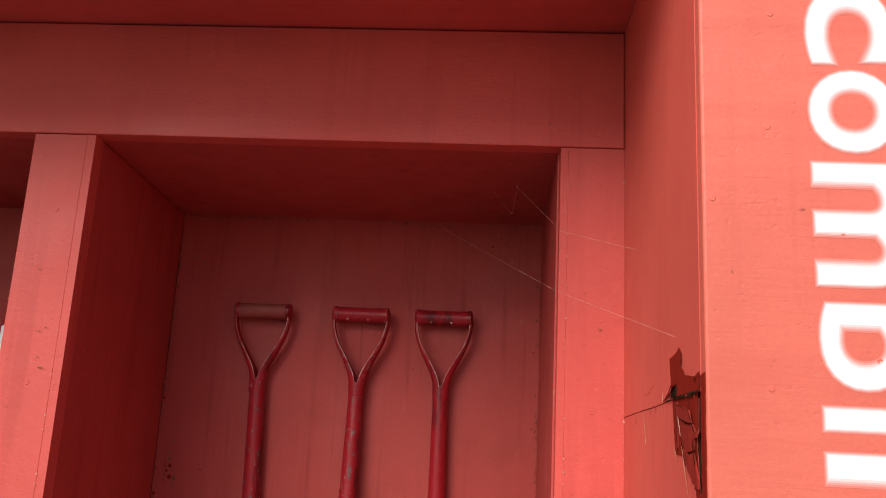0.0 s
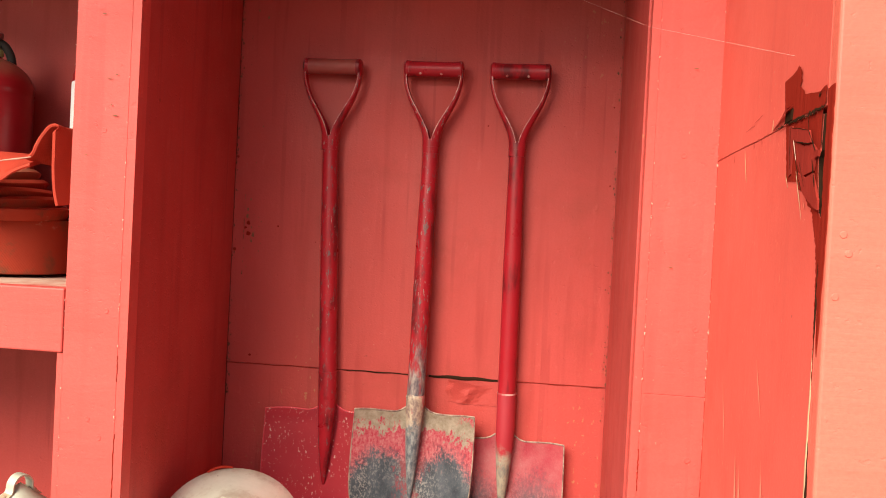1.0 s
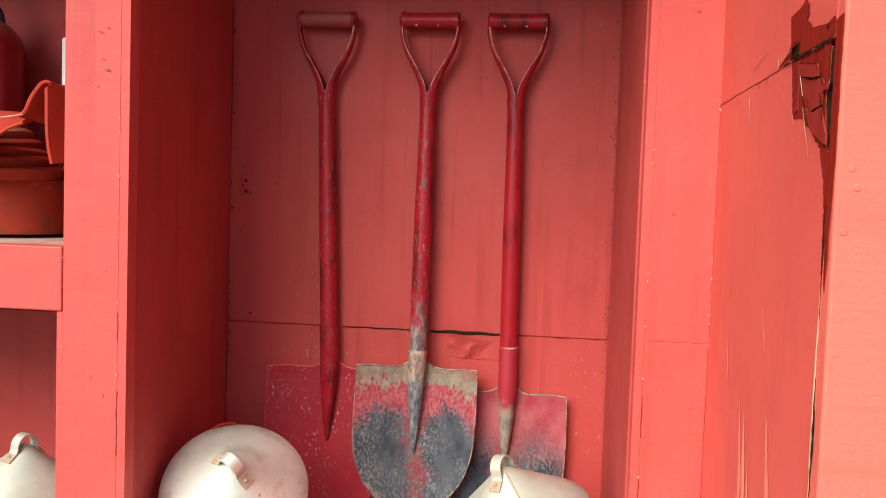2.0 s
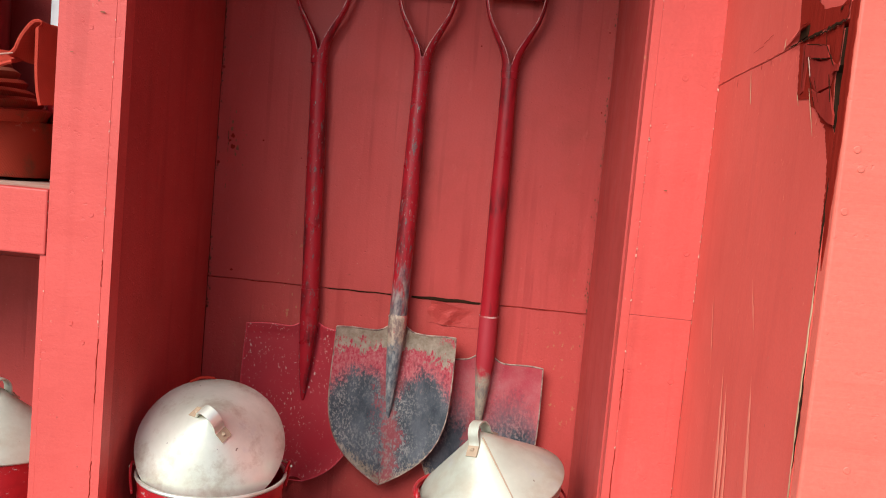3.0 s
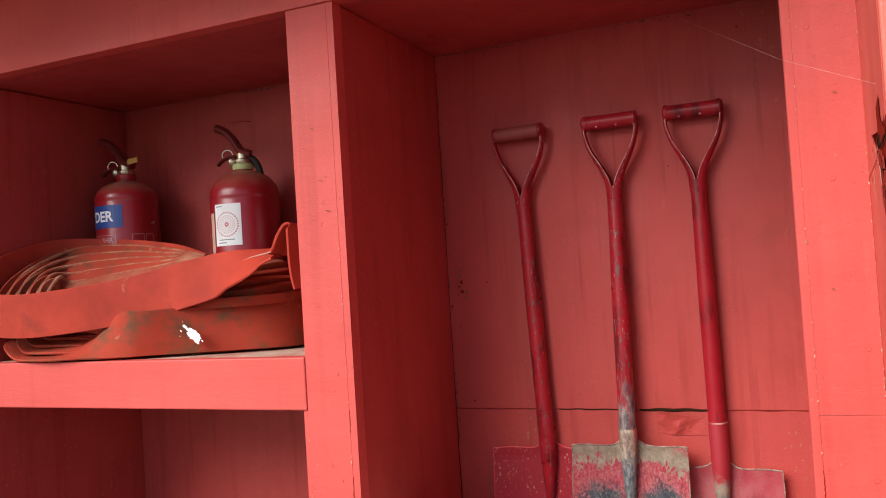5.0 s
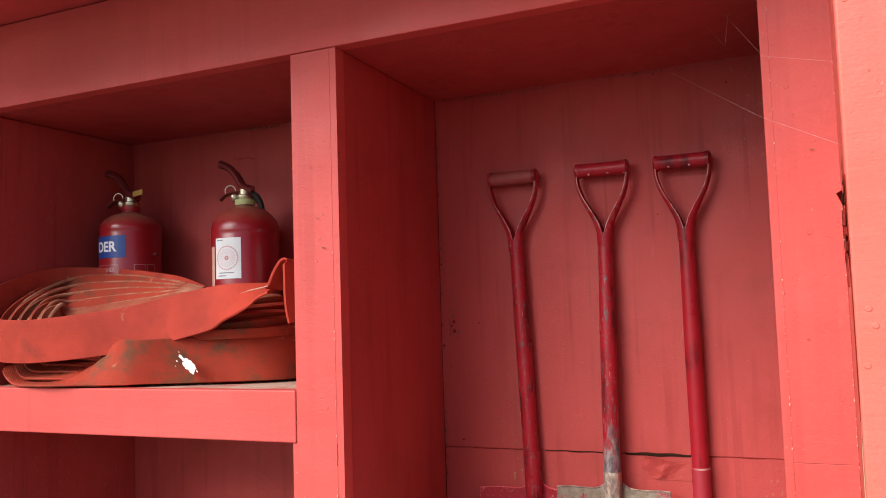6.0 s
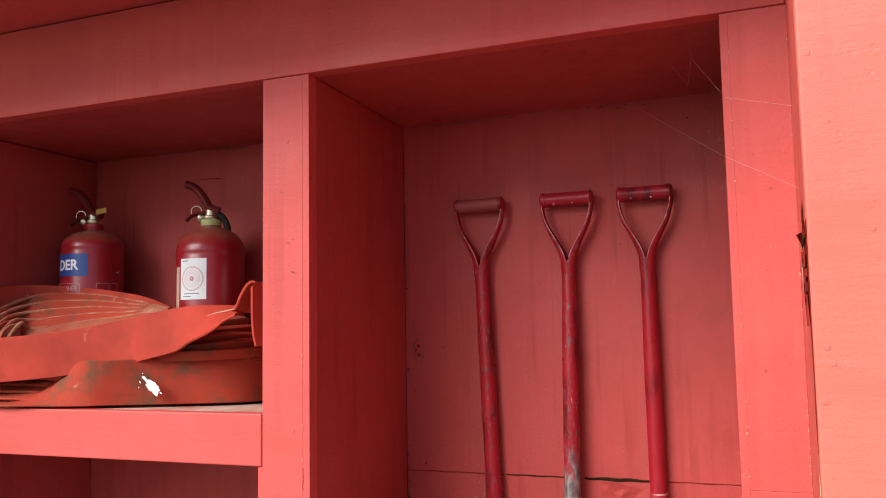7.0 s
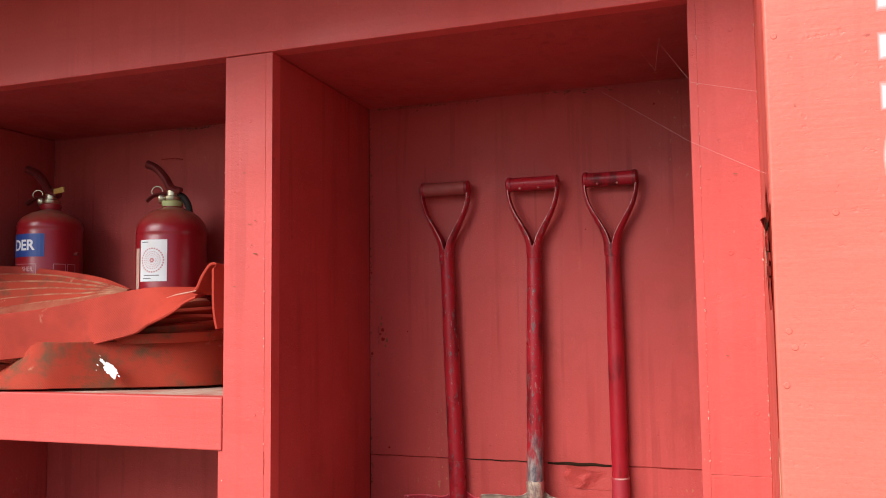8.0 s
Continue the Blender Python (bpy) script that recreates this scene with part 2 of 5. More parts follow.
def worn_blade(name, top, shift, cream, foot_x, start):
    """Two slate-grey lobes of bared steel, red remains above and down the middle, dried mud along the shoulders."""
    m = Mat(name, 0.42, 0.0, 0.6)
    z = m.axis(2, top)
    side = m.axis(0, foot_x)
    ax = m.math("ABSOLUTE", side)
    n1 = m.math("SUBTRACT", m.noise(17, 6, 0.65, (1, 1, 0.8), shift), 0.5)
    n2 = m.math("SUBTRACT", m.noise(210, 5, 0.7, (1, 1, 0.6), shift), 0.5)
    n3 = m.math("SUBTRACT", m.noise(420, 3, 0.7, (1, 1, 0.7), shift), 0.5)
    steel = m.mix(m.ramp(m.noise(24, 5, 0.6, (1, 1, 0.6), shift), 0.38, 0.62), (0.062, 0.078, 0.096), (0.16, 0.18, 0.20))
    scuff = m.math("MULTIPLY", m.ramp(m.math("ADD", n2, m.math("MULTIPLY", n3, 0.6)), 0.015, 0.070), m.ramp(m.noise(11, 4, 0.6, (1, 1, 0.7), shift), 0.40, 0.66, 0.05, 0.8))
    steel = m.mix(scuff, steel, (0.58, 0.55, 0.49))
    red = m.mix(m.ramp(n2, -0.10, 0.14) if cream else m.ramp(n1, -0.2, 0.2), (0.62, 0.045, 0.085), (0.72, 0.26, 0.26))
    red = m.mix(m.ramp(n3, 0.10, 0.16, 0, 0.6 if cream else 0.25), red, (0.66, 0.50, 0.44))
    q = m.math("SUBTRACT", ax, 0.060)
    e = m.math("ADD", m.math("ADD", z, start), m.math("MULTIPLY", m.math("MULTIPLY", q, q), 11.0))
    e = m.math("ADD", m.math("ADD", e, m.math("MULTIPLY", n1, 0.10)), m.math("MULTIPLY", n2, 0.14))
    col = m.mix(m.ramp(e, -0.016, 0.012) if cream else m.ramp(e, -0.06, 0.025), steel, red)
    mid = m.math("ADD", m.math("ADD", ax, m.math("MULTIPLY", n1, 0.17)), m.math("MULTIPLY", n2, 0.12))
    tone = m.mix(m.ramp(m.math("ADD", n1, n2), -0.08, 0.12), (0.52, 0.10, 0.11), (0.56, 0.42, 0.34))
    col = m.mix(m.ramp(mid, 0.020, 0.002, 0, 0.75), col, tone)
    mud = m.mix(m.ramp(m.noise(60, 6, 0.7), 0.35, 0.65), (0.36, 0.28, 0.19), (0.60, 0.53, 0.41))
    if cream:
        edge = m.math("ADD", m.math("ADD", z, m.math("MULTIPLY", n1, 0.15)), m.math("MULTIPLY", n2, 0.10))
        lower = m.math("MULTIPLY", m.math("MAXIMUM", m.math("SUBTRACT", side, 0.03), 0.0), 0.45)
        band = m.ramp(m.math("ADD", edge, lower), -0.034, -0.029)
        flap = m.math("MULTIPLY", m.ramp(m.math("ADD", edge, m.math("MULTIPLY", m.math("SUBTRACT", side, 0.045), 0.52)), 0.010, 0.013), m.ramp(edge, -0.006, -0.010))
        flap = m.math("MULTIPLY", flap, m.ramp(side, 0.046, 0.052))
        col = m.mix(m.math("MULTIPLY", band, m.math("SUBTRACT", 1.0, flap)), col, mud)
    low = m.math("ADD", m.math("MULTIPLY", z, -1.0), m.math("MULTIPLY", ax, 0.75))
    low = m.math("ADD", low, m.math("MULTIPLY", n2, 0.10))
    col = m.mix(m.ramp(low, 0.298, 0.312, 0, 0.9), col, mud)
    return m.done(col, m.math("ADD", n2, n1), 0.5, 0.0012, m.ramp(m.noise(30), 0.3, 0.7, 0.30, 0.5))


M_BLADE2 = worn_blade("muddy_worn_blade", 1.09, (3, 1, 8), True, 0.031, 0.080)
M_BLADE3 = worn_blade("worn_pink_blade", 1.05, (8, 5, 2), False, 0.211, 0.085)
m = Mat("tan_worn_blade_edge", 0.6)
M_EDGE = m.done(m.mix(m.ramp(m.noise(50, 5, 0.7), 0.4, 0.6), (0.16, 0.08, 0.065), (0.42, 0.32, 0.24)), m.noise(90), 0.3)
m = Mat("rusty_tin", 0.6)
M_RUST = m.done(m.mix(m.noise(50, 5), (0.26, 0.16, 0.09), (0.46, 0.36, 0.24)), m.noise(90), 0.3)


def galv(name, shift, stain, metal, tone):
    m = Mat(name, 0.36, metal, 0.5)
    col = m.mix(m.ramp(m.noise(7, 7, 0.65, (1, 1, 1), shift), 0.35, 0.65), tone[0], tone[1])
    col = m.mix(m.ramp(m.noise(10, 6, 0.7, (1, 1, 1), (shift[2], 3, 1)), 0.50, 0.70, 0, stain), col, (0.40, 0.31, 0.20))
    col = m.mix(m.ramp(m.noise(14, 5, 0.6, (1, 1, 1), (5, shift[0], 2)), 0.60, 0.72, 0, 0.35), col, (0.46, 0.48, 0.52))
    col = m.mix(m.ramp(m.noise(70, 3, 0.5, (1, 1, 1), shift), 0.74, 0.77, 0, 0.8), col, (0.14, 0.08, 0.05))
    return m.done(col, m.noise(9, 4), 0.10, 0.003, m.ramp(m.noise(12, 5), 0.3, 0.7, 0.30, 0.46))


M_GALV1, M_GALV2 = galv("galvanised_sheet_lid", (1, 1, 1), 0.9, 0.55, ((0.64, 0.66, 0.54), (0.84, 0.86, 0.74))), galv("dull_galvanised_sheet_lid", (5, 2, 8), 0.55, 0.3, ((0.44, 0.46, 0.36), (0.58, 0.61, 0.49)))
m = Mat("red_bucket_enamel", 0.28)
col = m.mix(m.noise(12, 4), (0.40, 0.010, 0.016), (0.52, 0.022, 0.026))
worn = m.math("MULTIPLY", m.ramp(m.noise(120, 6, 0.7, (1, 1, 1.8)), 0.585, 0.615), m.ramp(m.noise(16, 3, 0.6, (1, 1, 2.5)), 0.52, 0.60))
col = m.mix(m.ramp(m.noise(20, 4, 0.6), 0.5, 0.7, 0, 0.6), col, (0.26, 0.010, 0.016))
col = m.mix(worn, col, (0.52, 0.42, 0.38))
M_BUCKET = m.done(col, m.noise(40, 5), 0.3, 0.001)
m = Mat("red_hose_canvas", 0.8, 0.0, 0.2)
weave = m.t.nodes.new("ShaderNodeTexWave")
weave.inputs["Scale"].default_value = 105
weave.bands_direction = "DIAGONAL"
m.link(m.pos, weave.inputs["Vector"])
col = m.mix(m.noise(6, 6, 0.65), (0.22, 0.026, 0.012), (0.44, 0.050, 0.023))
col = m.mix(m.ramp(m.noise(11, 7, 0.7, (1, 1, 1), (4, 4, 1)), 0.52, 0.66, 0, 0.85), col, (0.10, 0.055, 0.026))
col = m.mix(m.ramp(m.noise(9, 6, 0.7, (1, 1, 1), (2, 7, 1)), 0.62, 0.70, 0, 0.6), col, (0.50, 0.34, 0.22))
M_HOSE = m.done(col, m.math("ADD", m.math("MULTIPLY", weave.outputs["Fac"], 0.8), m.noise(160, 3)), 0.4, 0.0010)
m = Mat("bright_hose_canvas", 0.75, 0.0, 0.25)
weave = m.t.nodes.new("ShaderNodeTexWave")
weave.inputs["Scale"].default_value = 105
weave.bands_direction = "DIAGONAL"
m.link(m.pos, weave.inputs["Vector"])
col = m.mix(m.ramp(m.noise(5, 5, 0.6), 0.35, 0.65), (0.30, 0.030, 0.015), (0.50, 0.052, 0.026))
col = m.mix(m.ramp(m.noise(10, 7, 0.7, (1, 1, 1), (4, 9, 1)), 0.56, 0.70, 0, 0.55), col, (0.16, 0.03, 0.018))
col = m.mix(m.ramp(m.noise(13, 6, 0.7, (1, 1, 1), (2, 7, 8)), 0.64, 0.70, 0, 0.5), col, (0.46, 0.26, 0.16))
M_HOSE3 = m.done(col, m.math("ADD", m.math("MULTIPLY", weave.outputs["Fac"], 0.8), m.noise(160, 3)), 0.4, 0.0010)
m = Mat("dusty_hose_canvas", 0.85, 0.0, 0.15)
col = m.mix(m.ramp(m.noise(7, 6, 0.65), 0.35, 0.62), (0.28, 0.050, 0.028), (0.36, 0.135, 0.075))
col = m.mix(m.ramp(m.noise(11, 7, 0.7, (1, 1, 1), (4, 4, 1)), 0.58, 0.72, 0, 0.7), col, (0.10, 0.055, 0.03))
M_HOSE2 = m.done(col, m.noise(160, 3), 0.3, 0.001)
m = Mat("pale_scuffed_hose_edge", 0.9, 0.0, 0.1)
M_HOSE4 = m.done(m.mix(m.ramp(m.noise(15, 6, 0.7), 0.38, 0.60), (0.27, 0.048, 0.028), (0.38, 0.17, 0.10)), m.noise(160, 3), 0.3, 0.001)
m = Mat("extinguisher_enamel", 0.3)
col = m.mix(m.noise(7, 5), (0.25, 0.006, 0.011), (0.36, 0.013, 0.018))
facing = m.t.nodes.new("ShaderNodeSeparateXYZ")
m.link(m.t.nodes["Geometry"].outputs["Normal"], facing.inputs[0])
dusty = m.math("MULTIPLY", m.ramp(facing.outputs[2], 0.25, 0.95, 0, 0.85), m.ramp(m.noise(25, 6, 0.7), 0.25, 0.6))
M_EXT = m.done(m.mix(dusty, col, (0.30, 0.14, 0.085)), m.noise(10), 0.03)
m = Mat("brass_valve", 0.35, 1.0)
M_BRASS = m.done(m.mix(m.noise(30), (0.42, 0.34, 0.2), (0.66, 0.6, 0.45)))
m = Mat("pale_green_collar", 0.5)
M_GREEN = m.done(m.mix(m.noise(40), (0.42, 0.45, 0.16), (0.52, 0.56, 0.24)))
m = Mat("dark_red_plastic", 0.4)
M_LEVER = m.done(m.mix(m.noise(30), (0.08, 0.009, 0.009), (0.20, 0.03, 0.025)))
m = Mat("black_rubber", 0.8, 0.0, 0.2)
M_BLACK = m.done(m.mix(m.noise(40), (0.018, 0.014, 0.013), (0.045, 0.035, 0.03)))
m = Mat("paper_label", 0.6)
M_PAPER = m.done(m.mix(m.ramp(m.noise(25, 5), 0.5, 0.8, 0, 0.4), (0.78, 0.78, 0.76), (0.6, 0.5, 0.42)))
m = Mat("blue_label", 0.4)
M_BLUE = m.done(m.mix(m.noise(30), (0.02, 0.055, 0.24), (0.03, 0.075, 0.30)))
m = Mat("red_ink", 0.6)
M_INK = m.done(m.mix(m.noise(60), (0.45, 0.10, 0.10), (0.62, 0.28, 0.27)))
m = Mat("grey_ink", 0.6)
M_GREYINK = m.done(m.mix(m.noise(60), (0.16, 0.14, 0.14), (0.28, 0.25, 0.25)))
m = Mat("pink_print", 0.5)
M_PINK = m.done(m.mix(m.noise(60), (0.55, 0.22, 0.22), (0.62, 0.32, 0.3)))
m = Mat("yellow_tag", 0.5)
M_YELLOW = m.done(m.mix(m.noise(40), (0.42, 0.24, 0.04), (0.5, 0.3, 0.08)))
m = Mat("pale_bamboo", 0.6)
M_BAMBOO = m.done(m.mix(m.noise(40, 4, 0.6, (0.3, 2, 2)), (0.42, 0.27, 0.13), (0.58, 0.42, 0.25)))
m = Mat("spider_silk", 0.5)
M_SILK = m.done(m.mix(m.noise(50), (0.55, 0.30, 0.25), (0.68, 0.46, 0.40)))
m = Mat("white_splash", 0.6)
M_SPLASH = m.done(m.mix(m.noise(60), (0.7, 0.66, 0.62), (0.85, 0.85, 0.83)))

# ---------------------------------------------------------------- builders


def part(name, bm, mat, parent=None, label="", smooth=False):
    me = bpy.data.meshes.new(name)
    bmesh.ops.recalc_face_normals(bm, faces=bm.faces[:])
    bm.to_mesh(me)
    bm.free()
    me.materials.append(mat)
    if smooth:
        me.polygons.foreach_set("use_smooth", [True] * len(me.polygons))
        me.set_sharp_from_angle(angle=radians(38))
    ob = new(name, me)
    ob.parent = parent
    if label:
        ob["label"] = label
    return ob


def thing(name, label, category, group="", kind="", at=(0, 0, 0)):
    ob = tagged(new(name), label, category, group, kind)
    ob.location = at
    return ob


def hexa(pts, bevel=0.0, segs=2, wave=0.0):
    """A solid from 8 corners (bottom four, top four), with softened edges."""
    bm = bmesh.new()
    v = [bm.verts.new(p) for p in pts]
    for f in ((0, 3, 2, 1), (4, 5, 6, 7), (0, 1, 5, 4), (1, 2, 6, 5), (2, 3, 7, 6), (3, 0, 4, 7)):
        bm.faces.new([v[k] for k in f])
    if bevel:
        bmesh.ops.bevel(bm, geom=bm.edges[:], offset=bevel, segments=segs, profile=0.5, affect="EDGES")
    return bm


def box(x0, x1, y0, y1, z0, z1, bevel=0.003, segs=2):
    return hexa([(x0, y0, z0), (x1, y0, z0), (x1, y1, z0), (x0, y1, z0), (x0, y0, z1), (x1, y0, z1), (x1, y1, z1), (x0, y1, z1)], bevel, segs)


def lathe(profile, n=40, bm=None, m=None):
    """A turned shell about z from (radius, height) pairs."""
    bm = bm or bmesh.new()
    m = m or Matrix()
    rings = []
    for r, z in profile:
        if r < 1e-5:
            rings.append([bm.verts.new(m @ Vector((0, 0, z)))])
        else:
            rings.append([bm.verts.new(m @ Vector((r * math.cos(2 * math.pi * k / n), r * math.sin(2 * math.pi * k / n), z))) for k in range(n)])
    for a, b in zip(rings, rings[1:]):
        for k in range(n):
            q = [a[k % len(a)], a[(k + 1) % len(a)], b[(k + 1) % len(b)], b[k % len(b)]]
            q = list(dict.fromkeys(q))
            if len(q) > 2:
                bm.faces.new(q)
    return bm


def smooth_path(pts, step=6, closed=False):
    """Catmull-Rom through rows of any length."""
    p = [np.array(q, float) for q in pts]
    n = len(p)
    out = []
    for i in range(n if closed else n - 1):
        a, b, c, d = (p[(i + k) % n] if closed else p[min(max(i + k, 0), n - 1)] for k in (-1, 0, 1, 2))
        for s in range(step):
            t = s / step
            out.append(0.5 * (2 * b + (c - a) * t + (2 * a - 5 * b + 4 * c - d) * t * t + (3 * b - a - 3 * c + d) * t ** 3))
    if not closed:
        out.append(p[-1])
    return out


def tube(pts, r, n=10, bm=None, closed=False, flat=1.0, up=(0, -1, 0)):
    """A round or oval rod along points; r may be a list. flat: thickness along up."""
    bm = bm or bmesh.new()
    P = [Vector(p[:3]) for p in pts]
    rr = r if isinstance(r, (list, tuple)) else [r] * len(P)
    rings = []
    for i, p in enumerate(P):
        a = P[i - 1] if i or closed else p
        b = P[(i + 1) % len(P)] if i + 1 < len(P) or closed else p
        t = (b - a).normalized()
        side = t.cross(Vector(up))
        side = side.normalized() if side.length > 1e-4 else t.orthogonal().normalized()
        u = side.cross(t).normalized()
        rings.append([bm.verts.new(p + side * (rr[i] * math.cos(2 * math.pi * k / n)) + u * (rr[i] * flat * math.sin(2 * math.pi * k / n))) for k in range(n)])
    pairs = list(zip(rings, rings[1:])) + ([(rings[-1], rings[0])] if closed else [])
    for a, b in pairs:
        for k in range(n):
            bm.faces.new((a[k], a[(k + 1) % n], b[(k + 1) % n], b[k]))
    if not closed:
        bm.faces.new(rings[0][::-1])
        bm.faces.new(rings[-1])
    return bm


def ribbon(rows, width, thick, closed=False, bm=None, sag=0.0):
    """A soft flat hose: rows of x, y, z (centre line) and lean in degrees from upright, outwards."""
    bm = bm or bmesh.new()
    prof = [(-0.5, 0.0), (-0.485, 0.42), (-0.3, 0.5), (0, 0.46), (0.3, 0.5), (0.485, 0.42), (0.5, 0.0), (0.485, -0.42), (0.3, -0.5), (0, -0.46), (-0.3, -0.5), (-0.485, -0.42)]
    P = [Vector(q[:3]) for q in rows]
    rings = []
    n = len(P)
    for i, p in enumerate(P):
        a = P[i - 1] if i or closed else p
        b = P[(i + 1) % n] if i + 1 < n or closed else p
        t = (b - a)
        t = Vector((t.x, t.y, t.z)).normalized()
        out = Vector((t.y, -t.x, 0)).normalized()
        lean = radians(rows[i][3])
        w = (Vector((0, 0, 1)) * math.cos(lean) + out * math.sin(lean))
        w = (w - t * w.dot(t)).normalized()
        nrm = t.cross(w)
        rings.append([bm.verts.new(p + w * (u * width) + nrm * (v * thick)) for u, v in prof])
    k = len(prof)
    for a, b in list(zip(rings, rings[1:])) + ([(rings[-1], rings[0])] if closed else []):
        for j in range(k):
            bm.faces.new((a[j], a[(j + 1) % k], b[(j + 1) % k], b[j]))
    if not closed:
        bm.faces.new(rings[0][::-1])
        bm.faces.new(rings[-1])
    return bm


def glyph(name, text, mat, parent, m, width, height, bold=0.0, depth=0.0006):
    """Lettering in the built-in font, drawn flat at the pose m and stretched to width x height."""
    cu = bpy.data.curves.new(name, "FONT")
    cu.body, cu.offset, cu.extrude, cu.resolution_u = text, bold, 0.0, 6
    ob = bpy.data.objects.new(name, cu)
    scene.collection.objects.link(ob)
    bpy.context.view_layer.update()
    me = bpy.data.meshes.new_from_object(ob.evaluated_get(bpy.context.evaluated_depsgraph_get()))
    bpy.data.objects.remove(ob)
    bpy.data.curves.remove(cu)
    xs = [v.co.x for v in me.vertices]
    ys = [v.co.y for v in me.vertices]
    sx, sy = width / (max(xs) - min(xs)), height / (max(ys) - min(ys))
    for v in me.vertices:
        v.co = m @ Vector(((v.co.x - min(xs)) * sx, (v.co.y - min(ys)) * sy, depth))
    me.materials.clear()
    me.materials.append(mat)
    out = new(name, me)
    out.parent = parent
    return out


# ---------------------------------------------------------------- ground and front wall
FRONT, FACE, DEEP = -0.978, -0.49, 0.0        # outer wall, shelf front, back panels
ZF, ZC, ZR = 0.62, 1.988, 2.187              # bay floor, bay ceiling, top of the rail
XL, XA, XB, XR, XJ = -1.345, -0.455, -0.352, 0.407, 0.507

bm = bmesh.new()
bmesh.ops.create_grid(bm, x_segments=40, y_segments=40, size=400)
tagged(part("ground", bm, M_GROUND), "grey concrete ground in front of the cabinet", "ground", kind="structure")

wall = thing("wall_front", "red-painted boarded wall round the cabinet recess", "wall", kind="structure")
part("front_board", box(0.5115, 2.4, FRONT, FRONT + 0.0205, 0, 2.75, 0.003, 3), M_WALL, wall, "red-painted board with white stencilled lettering")
part("front_board", box(-4.4, -2.40, FRONT, FRONT + 0.02, 0, 2.75, 0.006, 3), M_WALL, wall)
part("lintel", box(-2.40, 0.525, FRONT, FRONT + 0.05, ZR + 0.004, 2.75, 0.004), M_WALL, wall)
part("soffit", box(-2.45, XJ + 0.05, FRONT + 0.05, 0.1, ZR + 0.002, ZR + 0.03, 0.002), M_RAIL, wall)
part("jamb_board", box(-2.43, -2.40, FRONT + 0.02, 0.1, 0, ZR, 0.003), M_JAMB, wall)
part("plinth", box(-2.40, XJ, FACE + 0.0, FACE + 0.03, 0, ZF - 0.06, 0.003), M_RAIL, wall)
part("rear_cladding", box(-4.4, 2.4, 0.1, 0.13, 0, 2.75, 0), M_DARK, wall)
part("roof_slab", box(-4.4, 2.4, FRONT + 0.02, 0.13, 2.752, 2.82, 0.004), M_RAIL, wall)
part("side_cladding", box(2.4, 2.43, FRONT, 0.13, 0, 2.75, 0.002), M_WALL, wall)
part("side_cladding", box(-4.43, -4.4, FRONT, 0.13, 0, 2.75, 0.002), M_WALL, wall)
part("stud", box(0.575, 0.60, FRONT + 0.02, 0.1, 0, ZR, 0.002), M_DARK, wall, "dark stud inside the wall")


def jamb_x(y):
    """The jamb leans a little outwards towards the front."""
    return XJ + (FACE - y) * 0.0095


def jamb_plate(name, outline, x_out, thick, mat, label="", parent=None, jag=0.0, seed=1):
    """A plate in the jamb's plane from (y, z) corners; x_out: how far it stands proud of the jamb's face."""
    rnd = random.Random(seed)
    pts = []
    for (y0, z0), (y1, z1) in zip(outline, outline[1:] + outline[:1]):
        n = max(1, int(math.hypot(y1 - y0, z1 - z0) / 0.007)) if jag else 1
        for k in range(n):
            f = k / n
            j = jag if k else 0
            pts.append((y0 + (y1 - y0) * f + rnd.uniform(-j, j), z0 + (z1 - z0) * f + rnd.uniform(-j, j)))
    bm = bmesh.new()
    near = [bm.verts.new((jamb_x(y) - x_out, y, z)) for y, z in pts]
    far = [bm.verts.new((jamb_x(y) - x_out + thick, y, z)) for y, z in pts]
    bm.faces.new(near)
    bm.faces.new(far[::-1])
    for k in range(len(pts)):
        q = (k + 1) % len(pts)
        bm.faces.new((near[k], far[k], far[q], near[q]))
    return part(name, bm, mat, parent or wall, label)


# jamb board in two lengths, cracked across where the corner broke out
F2 = -0.9575
CRACK = [(-0.49, 1.5715), (-0.60, 1.5742), (-0.71, 1.5746), (-0.80, 1.5766), (-0.842, 1.5778), (-0.905, 1.5762), (F2, 1.5783)]
jamb_plate("jamb_board", [(0.1, 1.570)] + CRACK + [(F2, ZR), (0.1, ZR)], 0.0003, 0.0173, M_JAMB, "red jamb board above the break")
NOTCH = [(F2, 1.478), (-0.950, 1.484), (-0.9445, 1.505), (-0.941, 1.522), (-0.9415, 1.534), (-0.947, 1.540), (-0.949, 1.572)]
jamb_plate("jamb_board", [(0.1, 0), (F2, 0), (F2, 1.478)] + NOTCH[1:] + [(q, w - 0.0007) for q, w in CRACK[-2::-1]] + [(0.1, 1.569)], 0.0, 0.017, M_JAMB, "red jamb board with a splintered front corner")
# two near-black plates put the shade of the break into colour
jamb_plate("torn_edge_shade", NOTCH + [(q - 0.0016, w) for q, w in NOTCH[:0:-1]], -0.0002, 0.0165, M_DARK, "near-black cover painting shade on the torn board edge")
jamb_plate("corner_shade", [(-0.93, 1.46), (F2, 1.46), (F2, 1.60), (-0.93, 1.60)], -0.0172, 0.002, M_DARK, "near-black plate painting the shade inside the broken corner")


